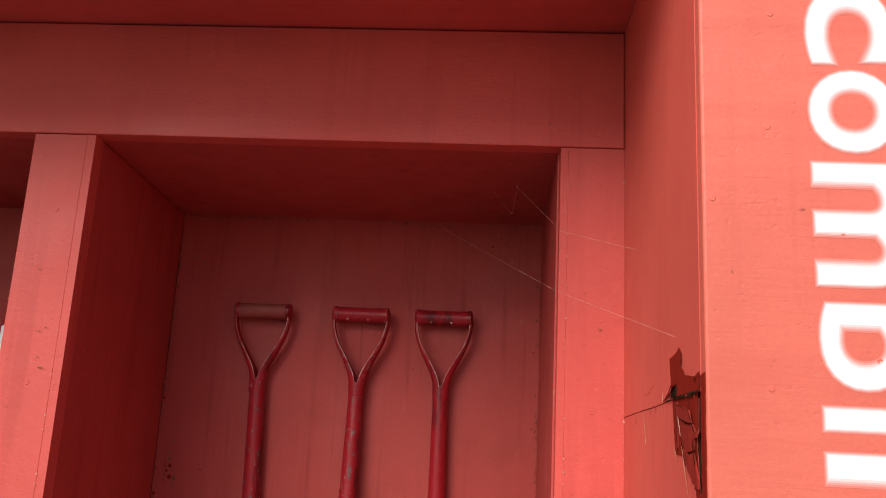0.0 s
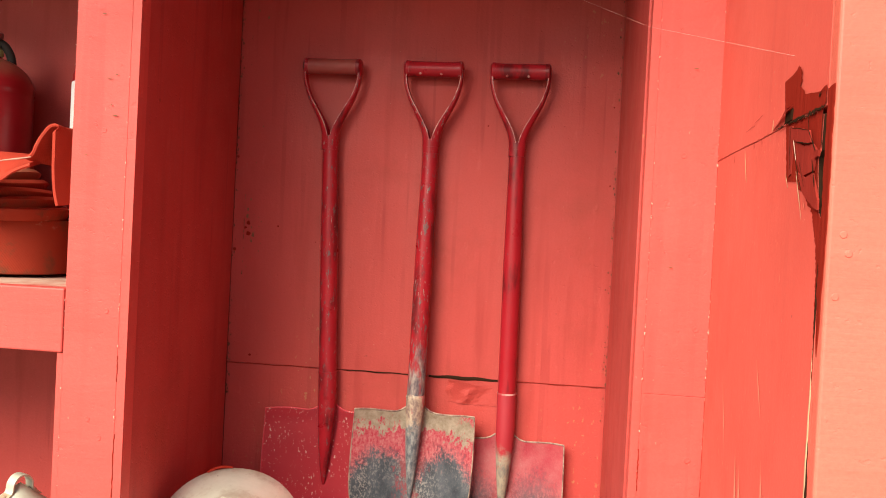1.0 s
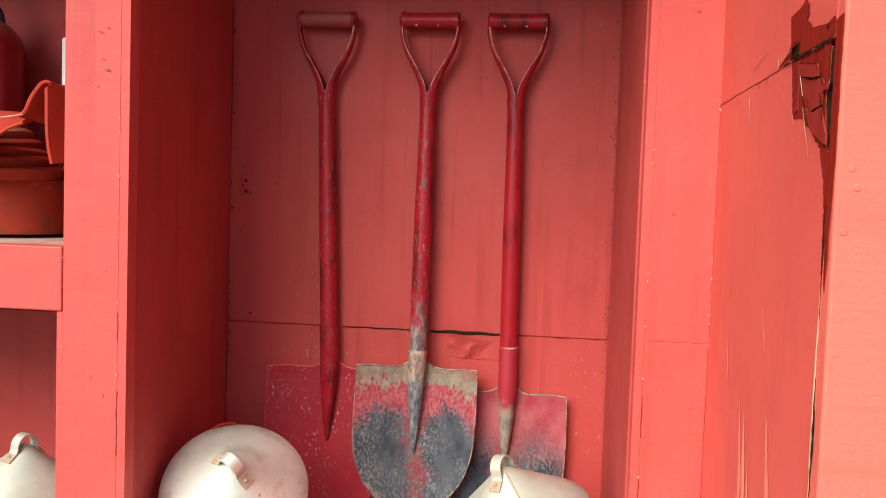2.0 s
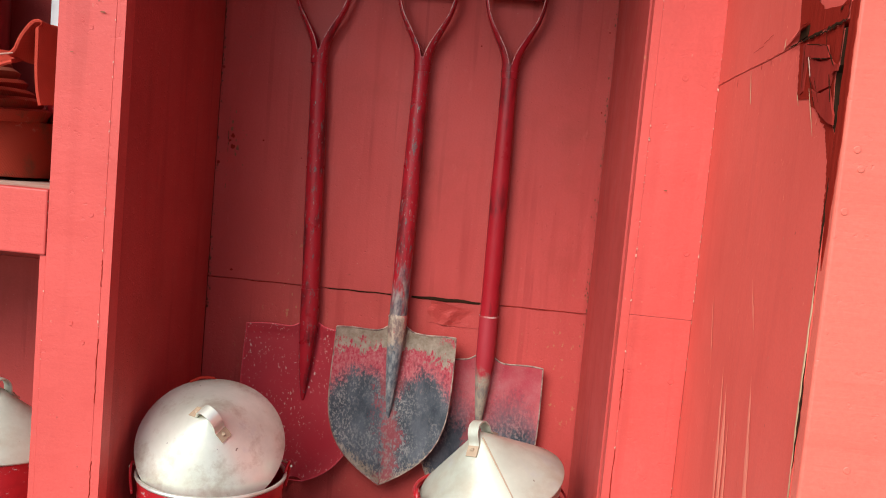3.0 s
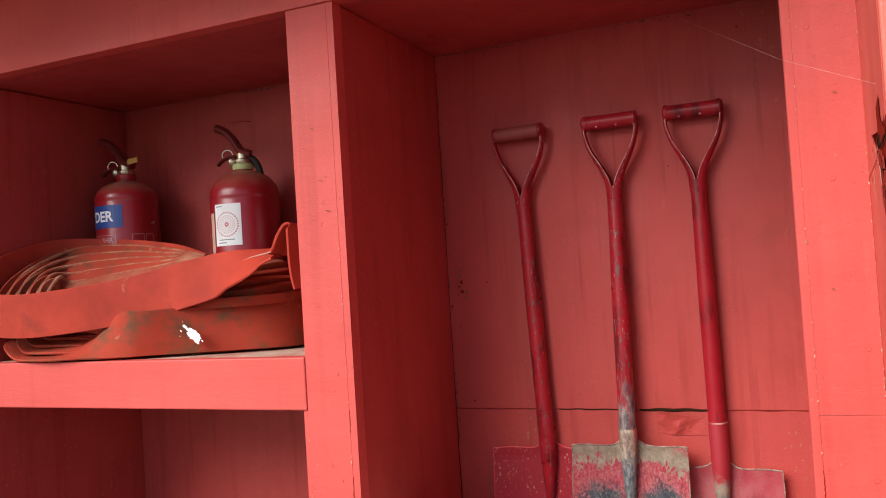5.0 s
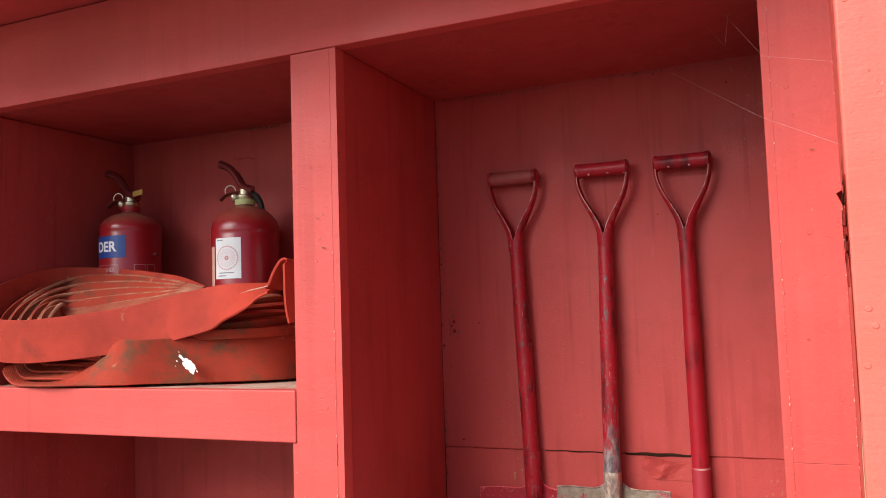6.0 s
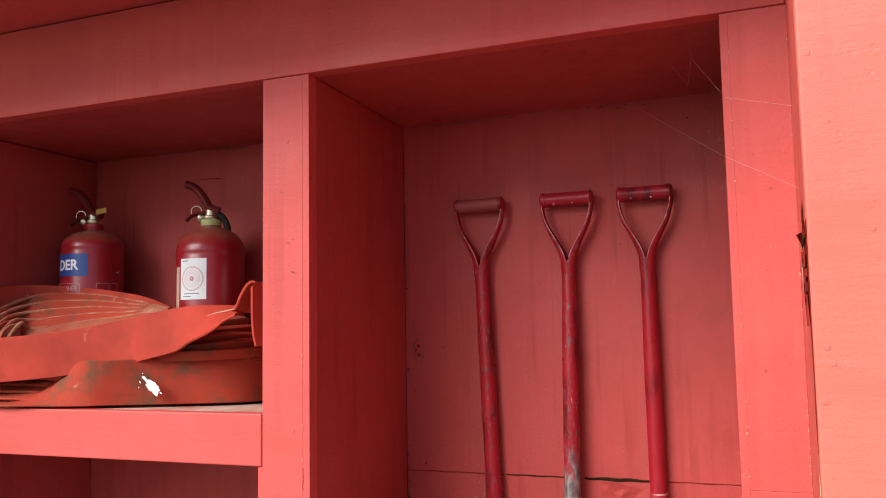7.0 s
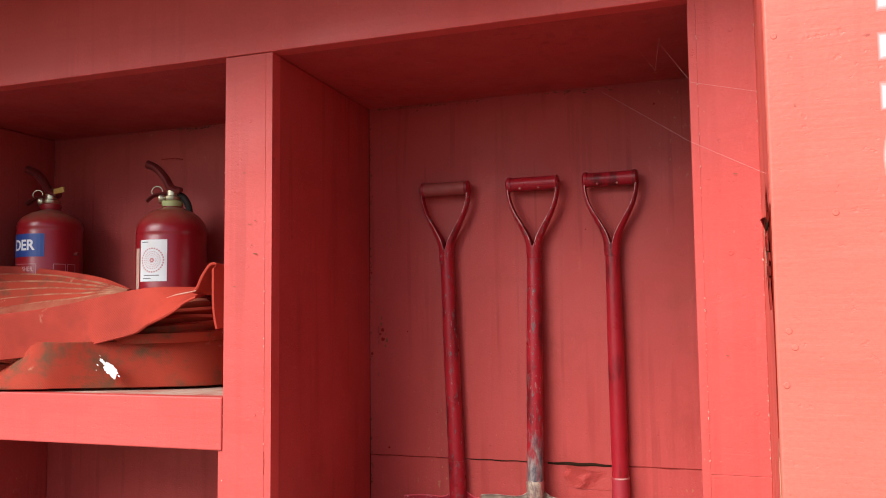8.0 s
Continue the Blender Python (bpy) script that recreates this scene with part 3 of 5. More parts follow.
# bare old paint where the flake came away
def jamb_strip(rows, out, mat, label="", seed=1, jag=(0.0012, 0.0004)):
    """A thin ragged patch on the jamb from rows of height, one edge and the other edge."""
    rnd = random.Random(seed)
    fine = []
    for (z0, a0, b0), (z1, a1, b1) in zip(rows, rows[1:]):
        n = max(1, int(abs(z1 - z0) / 0.0011))
        fine += [(z0 + (z1 - z0) * k / n, a0 + (a1 - a0) * k / n, b0 + (b1 - b0) * k / n) for k in range(n)]
    fine.append(rows[-1])
    bm = bmesh.new()
    ring = []
    wa = wb = 0.0
    for z, p, q in fine:
        wa, wb = 0.55 * wa + rnd.uniform(-1, 1) * jag[0], 0.55 * wb + rnd.uniform(-1, 1) * jag[1]
        p += wa
        q = max(F2, q + wb)
        ring.append([bm.verts.new((jamb_x(y) - out, y, z)) for y in (p, (p + q) / 2, q)])
    for g, h in zip(ring, ring[1:]):
        for k in (0, 1):
            bm.faces.new((g[k], g[k + 1], h[k + 1], h[k]))
    return part("flaked_patch", bm, mat, wall, label)


jamb_strip([(1.630, -0.8675, -0.8695), (1.627, -0.862, -0.874), (1.6245, -0.848, -0.877), (1.6225, -0.822, -0.880), (1.606, -0.825, -0.881), (1.5985, -0.827, -0.897), (1.594, -0.828, -0.932), (1.5915, -0.829, F2), (1.579, -0.831, F2)], 0.0014, M_UNDER, "old dark red paint laid bare", 3, (0.0009, 0.003))
jamb_strip([(1.5960, -0.953, F2), (1.594, -0.943, F2), (1.5915, -0.930, F2)], 0.0014, M_UNDER, "", 6, (0.003, 0))
jamb_strip([(1.5765, -0.831, -0.948), (1.545, -0.837, -0.946), (1.535, -0.839, -0.940), (1.523, -0.841, -0.9405)], 0.0006, M_UNDER, "", 5, (0.0010, 0.0004))
jamb_strip([(1.523, -0.841, -0.9405), (1.519, -0.846, -0.941), (1.517, -0.872, -0.942), (1.504, -0.901, -0.944), (1.486, -0.931, -0.949)], 0.0006, M_UNDER, "", 7, (0.003, 0.0004))
jamb_strip([(1.486, -0.931, -0.949), (1.4795, -0.934, F2), (1.467, -0.940, F2), (1.459, -0.945, F2), (1.438, -0.951, F2), (1.40, -0.954, F2), (1.33, -0.9570, F2)], 0.0006, M_UNDER, "", 9, (0.0013, 0))
# lifted lip over the crack; a near-black plate paints the shade beneath it
jamb_plate("gap_shade", [(-0.836, 1.5875), (-0.859, 1.5900), (-0.856, 1.5795), (-0.835, 1.5790)], 0.0030, 0.002, M_DARK, jag=0.001, seed=4)
bm = bmesh.new()
ring = []
for k in range(13):
    f = k / 12
    y = -0.780 - 0.079 * f
    foot, top = 1.5775 + 0.0040 * f ** 3, 1.5785 + 0.0130 * math.sin(1.45 * f ** 0.8)
    ring.append([bm.verts.new((jamb_x(y) - 0.0014 - lift * f ** 1.4, y, z)) for z, lift in ((top + 0.0015, 0.001), (top, 0.004), (0.4 * top + 0.6 * foot + 0.004 * f, 0.0075), (0.2 * top + 0.8 * foot + 0.006 * f, 0.0060))])
for g, h in zip(ring, ring[1:]):
    for k in range(3):
        bm.faces.new((g[k], h[k], h[k + 1], g[k + 1]))
part("lifted_lip", bm, M_JAMB, wall, "lifted paint lip along the crack", smooth=True)
# torn shards of the board
for n_s, (shape, out) in enumerate((
        ([(-0.863, 1.570), (-0.893, 1.5655), (-0.921, 1.561), (-0.929, 1.549), (-0.906, 1.5500), (-0.885, 1.5545), (-0.866, 1.558)], 0.0042),
        ([(-0.876, 1.5550), (-0.905, 1.5485), (-0.930, 1.5475), (-0.949, 1.537), (-0.938, 1.533), (-0.935, 1.523), (-0.902, 1.5195), (-0.880, 1.539)], 0.0030),
        ([(-0.9465, 1.5405), (-0.9555, 1.5395), (-0.954, 1.5340), (-0.945, 1.5345)], 0.0050),
        ([(-0.8895, 1.5250), (-0.915, 1.5180), (-0.9365, 1.5205), (-0.9455, 1.509), (-0.955, 1.496), (-0.9555, 1.487), (-0.940, 1.491), (-0.912, 1.503)], 0.0038),
        ([(-0.845, 1.5735), (-0.858, 1.5735), (-0.862, 1.545), (-0.860, 1.5260), (-0.852, 1.5235), (-0.848, 1.545)], 0.0016),
        ([(-0.950, 1.577), (-0.9555, 1.577), (-0.956, 1.545), (-0.951, 1.543)], -0.004),
        ([(-0.950, 1.505), (-0.9555, 1.504), (-0.956, 1.490), (-0.952, 1.489)], -0.002))):
    jamb_plate("shard", shape, out, 0.0020, M_SHARD, jag=0.0007, seed=20 + n_s)
rnd = random.Random(11)


def jagged(name, a, b, w, dx, mat, wob, n=9, label=""):
    """A thin ragged line on the jamb from a to b, each (y, z)."""
    pts = [(a[0] + (b[0] - a[0]) * k / n, a[1] + (b[1] - a[1]) * k / n + (rnd.uniform(-wob, wob) if 0 < k < n else 0)) for k in range(n + 1)]
    part(name, tube([(jamb_x(y) - dx, y, z) for y, z in pts], [max(0.00025, w * rnd.uniform(0.45, 1.2) * math.sin(math.pi * (k + 0.5) / (n + 1)) ** 0.5) for k in range(n + 1)], 6, up=(1, 0, 0), flat=0.3), mat, wall, label)


for (y0, z0), (y1, z1), w in zip(CRACK[:-1], CRACK[1:], (0.00012, 0.0002, 0.0004, 0.0011, 0.0019, 0.0024)):
    jagged("crack", (y0, z0), (y1, z1), w, 0.0010 if w < 0.001 else 0.0022, M_DARK if w > 0.0005 else M_UNDER, 0.0009 + 0.35 * w, 12)
for a, b, w, dx, mt in (
        ((-0.863, 1.571), (-0.879, 1.540), 0.0007, 0.0036, M_DARK), ((-0.879, 1.540), (-0.905, 1.506), 0.0008, 0.0036, M_DARK),
        ((-0.864, 1.5705), (-0.920, 1.5610), 0.0005, 0.0044, M_DARK), ((-0.887, 1.5535), (-0.926, 1.548), 0.0007, 0.0046, M_DARK),
        ((-0.921, 1.561), (-0.948, 1.537), 0.0012, 0.0046, M_DARK), ((-0.935, 1.533), (-0.946, 1.508), 0.0014, 0.0042, M_DARK),
        ((-0.908, 1.576), (-0.910, 1.563), 0.0005, 0.0014, M_DARK), ((-0.949, 1.574), (-0.9490, 1.542), 0.0010, 0.0010, M_DARK),
        ((-0.899, 1.535), (-0.918, 1.510), 0.0005, 0.0052, M_DARK), ((-0.852, 1.5720), (-0.856, 1.530), 0.0005, 0.0020, M_DARK),
        ((-0.872, 1.5585), (-0.884, 1.5370), 0.0013, 0.0040, M_CHIP), ((-0.877, 1.527), (-0.9025, 1.480), 0.0008, 0.0014, M_WOOD),
        ((-0.841, 1.527), (-0.851, 1.513), 0.0008, 0.0012, M_WOOD), ((-0.656, 1.571), (-0.6716, 1.530), 0.0010, 0.0010, M_WOOD),
        ((-0.790, 1.588), (-0.789, 1.576), 0.0010, 0.0030, M_WOOD), ((-0.597, 1.569), (-0.599, 1.558), 0.0006, 0.0008, M_UNDER),
        ((-0.735, 1.574), (-0.738, 1.566), 0.0006, 0.0008, M_UNDER), ((-0.770, 1.5745), (-0.772, 1.567), 0.0005, 0.0008, M_WOOD),
        ((-0.700, 1.5735), (-0.701, 1.567), 0.0008, 0.0008, M_UNDER), ((-0.66, 1.592), (-0.70, 1.594), 0.0003, 0.0012, M_UNDER),
        ((-0.70, 1.597), (-0.735, 1.601), 0.0003, 0.0012, M_UNDER), ((-0.938, 1.589), (-0.945, 1.591), 0.0012, 0.0024, M_DARK)):
    jagged("splinter", a, b, w, dx, mt, 0.0005, 7)
# the open corner joint with raw wood edges
for z0, z1, w, mt, off in ((1.36, 1.45, 0.0022, M_DARK, 0.0), (1.15, 1.37, 0.0030, M_WOOD, -0.0030), (1.18, 1.285, 0.0028, M_DARK, 0.0012), (1.05, 1.17, 0.0022, M_WOOD, -0.002), (0.75, 1.06, 0.0025, M_DARK, 0.001)):
    n = 14
    pts = [(jamb_x(-0.957) - 0.0004, -0.9565 - off * 0.6 + rnd.uniform(-0.0012, 0.0012), z0 + (z1 - z0) * k / n) for k in range(n + 1)]
    part("corner_crack", tube(pts, [max(0.0005, 0.8 * w * math.sin(math.pi * (k + 0.3) / (n + 0.6)) * rnd.uniform(0.6, 1.1)) for k in range(n + 1)], 6, up=(1, 0, 0), flat=0.4), mt, wall)
jamb_plate("bare_edge", [(-0.9588, 1.592), (-0.9588, 1.42), (-0.962, 1.385), (-0.966, 1.36), (-0.970, 1.40), (-0.9735, 1.45), (-0.9755, 1.50), (-0.9765, 1.594)], 0.0009, 0.0006, M_UNDER, "old dark red paint along the board edge", jag=0.0012, seed=6)
# scraped streaks down the jamb
for y0, z0, z1, w in ((-0.690, 1.215, 1.02, 0.005), (-0.712, 1.20, 0.98, 0.007), (-0.735, 1.17, 0.95, 0.004), (-0.805, 1.23, 1.06, 0.004), (-0.820, 1.18, 1.0, 0.003), (-0.600, 1.29, 1.20, 0.002), (-0.765, 1.33, 1.27, 0.0018)):
    n = 12
    pts = [(jamb_x(y0) - 0.0005, y0 - 0.03 * k / n + rnd.uniform(-0.0008, 0.0008), z0 + (z1 - z0) * k / n) for k in range(n + 1)]
    part("scraped_streak", tube(pts, [max(0.0004, 1.7 * w * math.sin(math.pi * (k + 0.15) / (n + 0.3)) * rnd.uniform(0.5, 1.0)) for k in range(n + 1)], 6, up=(1, 0, 0), flat=0.12), M_SCRAPE, wall)
# nail heads and dents in the front board
for x, z in ((0.583, 1.961), (0.576, 1.838), (0.521, 1.763), (0.643, 1.732), (0.652, 1.784), (0.571, 1.581), (0.524, 1.466), (0.529, 1.45), (0.520, 1.413), (0.55, 1.19), (0.59, 1.30), (0.62, 1.12), (0.67, 1.61)):
    part("nail_head", lathe([(0.0034, 0), (0.0028, 0.0006), (0.0012, 0.0008), (0, 0.0003)], 10, m=pose(x, FRONT, z, 90, 0, 0)), M_WALL, wall, smooth=True)

# ---------------------------------------------------------------- cabinet
cab = thing("cabinet", "red-painted wooden fire equipment cabinet built into the wall", "cabinet")
SEAM = 1.163
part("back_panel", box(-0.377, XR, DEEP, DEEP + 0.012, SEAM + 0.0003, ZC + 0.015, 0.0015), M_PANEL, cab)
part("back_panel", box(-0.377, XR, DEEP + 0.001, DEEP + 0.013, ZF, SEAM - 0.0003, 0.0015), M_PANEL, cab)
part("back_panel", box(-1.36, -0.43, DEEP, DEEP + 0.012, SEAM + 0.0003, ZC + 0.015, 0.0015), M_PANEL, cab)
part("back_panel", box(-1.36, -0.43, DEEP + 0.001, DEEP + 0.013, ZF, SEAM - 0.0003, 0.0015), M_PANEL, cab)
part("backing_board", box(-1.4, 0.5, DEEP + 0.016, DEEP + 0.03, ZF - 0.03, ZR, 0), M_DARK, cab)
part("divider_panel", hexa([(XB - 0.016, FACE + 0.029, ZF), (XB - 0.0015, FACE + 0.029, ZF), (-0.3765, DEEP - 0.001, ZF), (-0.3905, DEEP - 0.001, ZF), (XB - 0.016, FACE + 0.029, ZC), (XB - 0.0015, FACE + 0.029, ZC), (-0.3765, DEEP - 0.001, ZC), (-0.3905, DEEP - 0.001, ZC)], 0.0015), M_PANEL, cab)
part("edge_strip", box(XB - 0.0141, XB, FACE - 0.0005, FACE + 0.0285, ZF, ZC, 0.0003), M_STILE, cab)
part("edge_strip", box(XR, XR + 0.0121, FACE - 0.0005, FACE + 0.0285, ZF, ZC, 0.0003), M_STILE, cab)
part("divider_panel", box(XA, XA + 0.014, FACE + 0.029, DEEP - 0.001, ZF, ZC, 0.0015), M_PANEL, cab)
part("divider_strip", box(XA - 0.011, XA - 0.0005, FACE + 0.001, DEEP - 0.001, ZF, 1.2385, 0.001), M_STILE, cab)
part("stile", box(XA, XB - 0.0142, FACE - 0.0008, FACE + 0.0287, ZF - 0.06, ZC, 0.0006), M_STILE, cab)
part("side_panel", box(XR - 0.003, XR + 0.012, FACE + 0.029, DEEP - 0.001, ZF, ZC, 0.0015), M_PANEL, cab)
part("stile", box(XR + 0.0122, XJ - 0.0003, FACE - 0.0008, FACE + 0.03, 1.2398, ZC, 0.0003), M_STILE, cab)
part("stile", box(XR + 0.0122, XJ - 0.0003, FACE - 0.0004, FACE + 0.031, ZF - 0.06, 1.2394, 0.0008), M_STILE, cab)
part("side_panel", box(-1.362, XL, FACE + 0.002, DEEP - 0.001, ZF, ZC, 0.0015), M_PANEL, cab)
part("stile", box(-2.398, XL - 0.002, FACE - 0.002, FACE + 0.03, 1.335, ZC + 0.02, 0.002), M_STILE, cab)
part("stile", box(-2.398, XL - 0.002, FACE - 0.001, FACE + 0.031, ZF - 0.06, 1.333, 0.002), M_STILE, cab)
part("top_rail", box(-2.398, XJ - 0.001, FACE - 0.004, FACE + 0.03, ZC + 0.001, ZR - 0.001, 0.002), M_RAIL, cab)
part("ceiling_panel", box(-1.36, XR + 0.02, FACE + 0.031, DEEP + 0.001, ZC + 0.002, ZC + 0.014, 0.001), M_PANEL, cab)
part("shelf_rail", box(XL - 0.001, XA - 0.001, FACE - 0.003, FACE + 0.027, 1.239, 1.338, 0.0025), M_RAIL, cab)
part("shelf_board", box(XL, XA - 0.001, FACE + 0.0275, DEEP - 0.001, 1.318, 1.3372, 0.0015), M_SHELF, cab, "dusty red shelf board")
part("floor_board", box(-1.36, XR + 0.02, FACE + 0.031, DEEP + 0.001, ZF - 0.03, ZF, 0.001), M_FLOOR, cab, "unseen red floor board, darkened to deepen the bay's shade")
part("bottom_rail", box(XL, XR, FACE - 0.002, FACE + 0.029, ZF - 0.06, ZF - 0.002, 0.002), M_RAIL, cab)

# ---------------------------------------------------------------- lettering on the front board
LETTERS = (("c", 1.9940, 1.9080, 0.0832), ("o", 1.8985, 1.8144, 0.0832), ("m", 1.8012, 1.6811, 0.0813), ("b", 1.6622, 1.5837, 0.1115), ("i", 1.5667, 1.5450, 0.1134), ("n", 1.5242, 1.4438, 0.0813))
for ch, z0, z1, h in LETTERS:
    for k, grow in enumerate((0.0032, 0.0022, 0.0013, 0.0005, -0.0005)):
        mt = M_HAZE[k] if k < 4 else M_WHITE
        spot = Matrix(((0, 1, 0, 0.6178 - grow), (0, 0, -1, FRONT), (-1, 0, 0, z0 + grow), (0, 0, 0, 1)))
        one = glyph("letter" if mt is M_WHITE else "overspray", ch, mt, wall, spot, z0 - z1 + 2 * grow, h + 2 * grow, 0.009 + grow * 9, 0.0003 + 0.00016 * k)
        one["label"] = "white stencilled letter" if mt is M_WHITE else "pink spray haze round a letter"

# ---------------------------------------------------------------- shovels
def shovel(label, top, foot, y, blade_w, shoulder, tip, tip_x, cone_tip, mat, grip_mat, blade_mat, socket_mat, square, ring_z):
    """top: x at the grip; foot: x at the blade; y: plane of the blade. Heights in metres over the ground."""
    grip_z, neck = 1.778, 1.635
    s = thing("shovel", label, "shovel", "shovels against the back panel", at=(foot, 0, tip))
    inv = Matrix.Translation((-foot, 0, -tip))

    def put(name, bm, mt, parent=s, lab="", smooth=True):
        bm.transform(inv)
        return part(name, bm, mt, parent, lab, smooth)

    yt, yf = -0.024, y - 0.010
    low = shoulder + 0.03

    def on_line(zz):
        f = (neck + 0.004 - zz) / (neck + 0.004 - low)
        return (top + (foot - top) * f, yt + (yf - yt) * f, zz)

    sh = [on_line(neck + 0.004 + (low - neck - 0.004) * k / 4) for k in range(5)]
    pts = smooth_path(sh, 8)
    put("shaft", tube(pts, [0.0150 + 0.0028 * min(1, k / 14) for k in range(len(pts))], 20), mat)
    cone = smooth_path([on_line(ring_z), (foot, yf, shoulder + 0.02), (foot + (tip_x - foot) * 0.3, y - 0.006, (shoulder + cone_tip) / 2), (foot + (tip_x - foot) * 0.5, y + 0.004, cone_tip)], 8)
    put("socket", tube(cone, [0.0188 - 0.0160 * max(0, (k / (len(cone) - 1) - 0.34) / 0.66) ** 1.3 for k in range(len(cone))], 20), socket_mat)
    put("ferrule", tube([on_line(ring_z - 0.0015), on_line(ring_z + 0.0015)], 0.0195, 20), M_LIP if blade_mat is M_BLADE3 else socket_mat)
    gw = 0.0545
    # the socket splits above the collar into two pressed channels that flare out to the grip
    flare = smooth_path([(0.0002, 0.0168, -0.024, 0.0168), (0.0002, 0.0168, -0.010, 0.0168), (0.0040, 0.0182, 0.010, 0.0160), (0.0115, 0.0245, 0.030, 0.0145), (0.0265, 0.0375, 0.057, 0.0125), (0.0425, 0.0505, 0.085, 0.0112), (0.0515, 0.0582, 0.112, 0.0106), (0.0540, 0.0600, 0.132, 0.0104), (0.0540, 0.0600, 0.150, 0.0104)], 5)
    for sgn in (-1, 1):
        bm = bmesh.new()
        rings, lip = [], []
        for inn, out, dz, dep in flare:
            sec = [(inn + (out - inn) * math.cos(radians(q)) ** 0.7, dep * math.sin(radians(q))) for q in (-90, -65, -40, -15, 15, 40, 65, 90)]
            sec += [(inn + 0.2 * (out - inn), dep * 0.80), (inn + 0.55 * (out - inn), 0), (inn + 0.2 * (out - inn), -dep * 0.80)]
            yy = yt - 0.005 * min(1, max(0, dz / 0.09))
            rings.append([bm.verts.new((top + sgn * p, yy + v, neck + dz)) for p, v in sec])
            lip.append((top + sgn * (inn + 0.0005), yy - dep + 0.0002, neck + dz))
        for g, h in zip(rings, rings[1:]):
            for k in range(len(g)):
                bm.faces.new((g[k], g[(k + 1) % len(g)], h[(k + 1) % len(g)], h[k]))
        for g in (rings[0], rings[-1]):
            bm.faces.new(g)
        strap = put("handle_strap", bm, mat)
        lip = tube(lip[8:], 0.0010, 6)
        lip.transform(inv)
        part("pressed_edge", lip, M_LIP, strap, "worn pale edge", smooth=True)
    put("neck_ring", tube([(top, yt, neck - 0.0115), (top, yt, neck - 0.0085)], 0.0178, 20), mat)
    ax = pose(top, yt - 0.005, grip_z, 0, 90, 0)
    put("grip", lathe([(0, -gw), (0.0150, -gw), (0.0160, -gw + 0.003), (0.0154, -gw + 0.007), (0.0152, 0), (0.0154, gw - 0.007), (0.0160, gw - 0.003), (0.0150, gw), (0, gw)], 28, m=ax), grip_mat)
    for sgn in (-1, 1):
        put("grip_cap", lathe([(0, -0.006), (0.0166, -0.006), (0.0170, -0.004), (0.0170, 0.001), (0.013, 0.0045), (0, 0.0056)], 24, m=pose(top + sgn * gw, yt - 0.005, grip_z, 0, 90 * sgn, 0)), mat)
    for dx in () if grip_mat is M_GRIP else (-0.026, 0.016):
        put("grip_rivet", lathe([(0.0028, 0), (0.0022, 0.0012), (0, 0.0016)], 8, m=pose(top + dx, yt - 0.0160, grip_z - 0.0108, 135, 0, 0)), M_LIP)
    # blade: dished plate with filleted shoulders, a turned top edge and a rounded point
    bm = bmesh.new()
    NU, NV = 24, 30
    hw = blade_w / 2
    grid = []
    for j in range(NV + 1):
        f = j / NV
        z = shoulder + (tip - shoulder) * f
        q = max(0.0, (f - 0.42) / 0.58)
        if square:
            w = hw * max(0.03, (1 - q ** 2.4)) ** 0.5
        else:
            w = hw * max(0.012, 1 - 0.30 * q ** 2 - 0.70 * q ** 3.4)
        w *= 1.0 + 0.02 * math.sin(math.pi * min(1, f * 1.6))
        cx = foot + (tip_x - foot) * f
        row = []
        for i in range(NU + 1):
            u = i / NU * 2 - 1
            fillet = 0.030 * max(0.0, 1 - abs(u) / 0.34) ** 2 * (1 - f) ** 8
            yy = y - 0.020 * u * u + 0.006 - 0.010 * f * f - 0.004 * max(0, 1 - f * 14)
            row.append(bm.verts.new((cx + u * w, yy, z + fillet + 0.0015 * math.sin(7 * u + foot * 40) * (j == 0))))
        grid.append(row)
    for j in range(NV):
        for i in range(NU):
            bm.faces.new((grid[j][i], grid[j][i + 1], grid[j + 1][i + 1], grid[j + 1][i]))
    border = ([tuple(v.co) for v in grid[0]], [tuple(r[0].co) for r in grid] + [tuple(r[-1].co) for r in grid[::-1]])
    edge_mat = blade_mat if blade_mat is M_BLADE1 else M_EDGE
    bmesh.ops.solidify(bm, geom=bm.faces[:], thickness=0.0022)
    blade = put("blade", bm, blade_mat)
    edges = [("turned_edge", border[0], 0.0017), ("worn_edge", border[1], 0.0013)]
    for nm, pts, rad in edges:
        bt = tube(pts, rad, 6)
        bt.transform(inv)
        part(nm, bt, edge_mat, blade, smooth=True)
    return s


shovel("red-painted shovel with a D-handle and a speckled red blade", -0.172, -0.153, -0.010, 0.252, 1.079, 0.765, -0.160, 0.926, M_SH1, M_GRIP, M_BLADE1, M_SH1, True, 1.16)
shovel("red D-handle shovel with a muddy worn pointed blade", 0.034, 0.031, -0.030, 0.240, 1.094, 0.784, 0.022, 0.915, M_SH2, M_GLOSS, M_BLADE2, M_SOCK2, False, 1.125)
shovel("glossy red D-handle shovel with a scraped pinkish blade", 0.206, 0.211, -0.008, 0.234, 1.048, 0.742, 0.208, 0.90, M_SH3, M_GLOSS, M_BLADE3, M_SOCK3, True, 1.142)

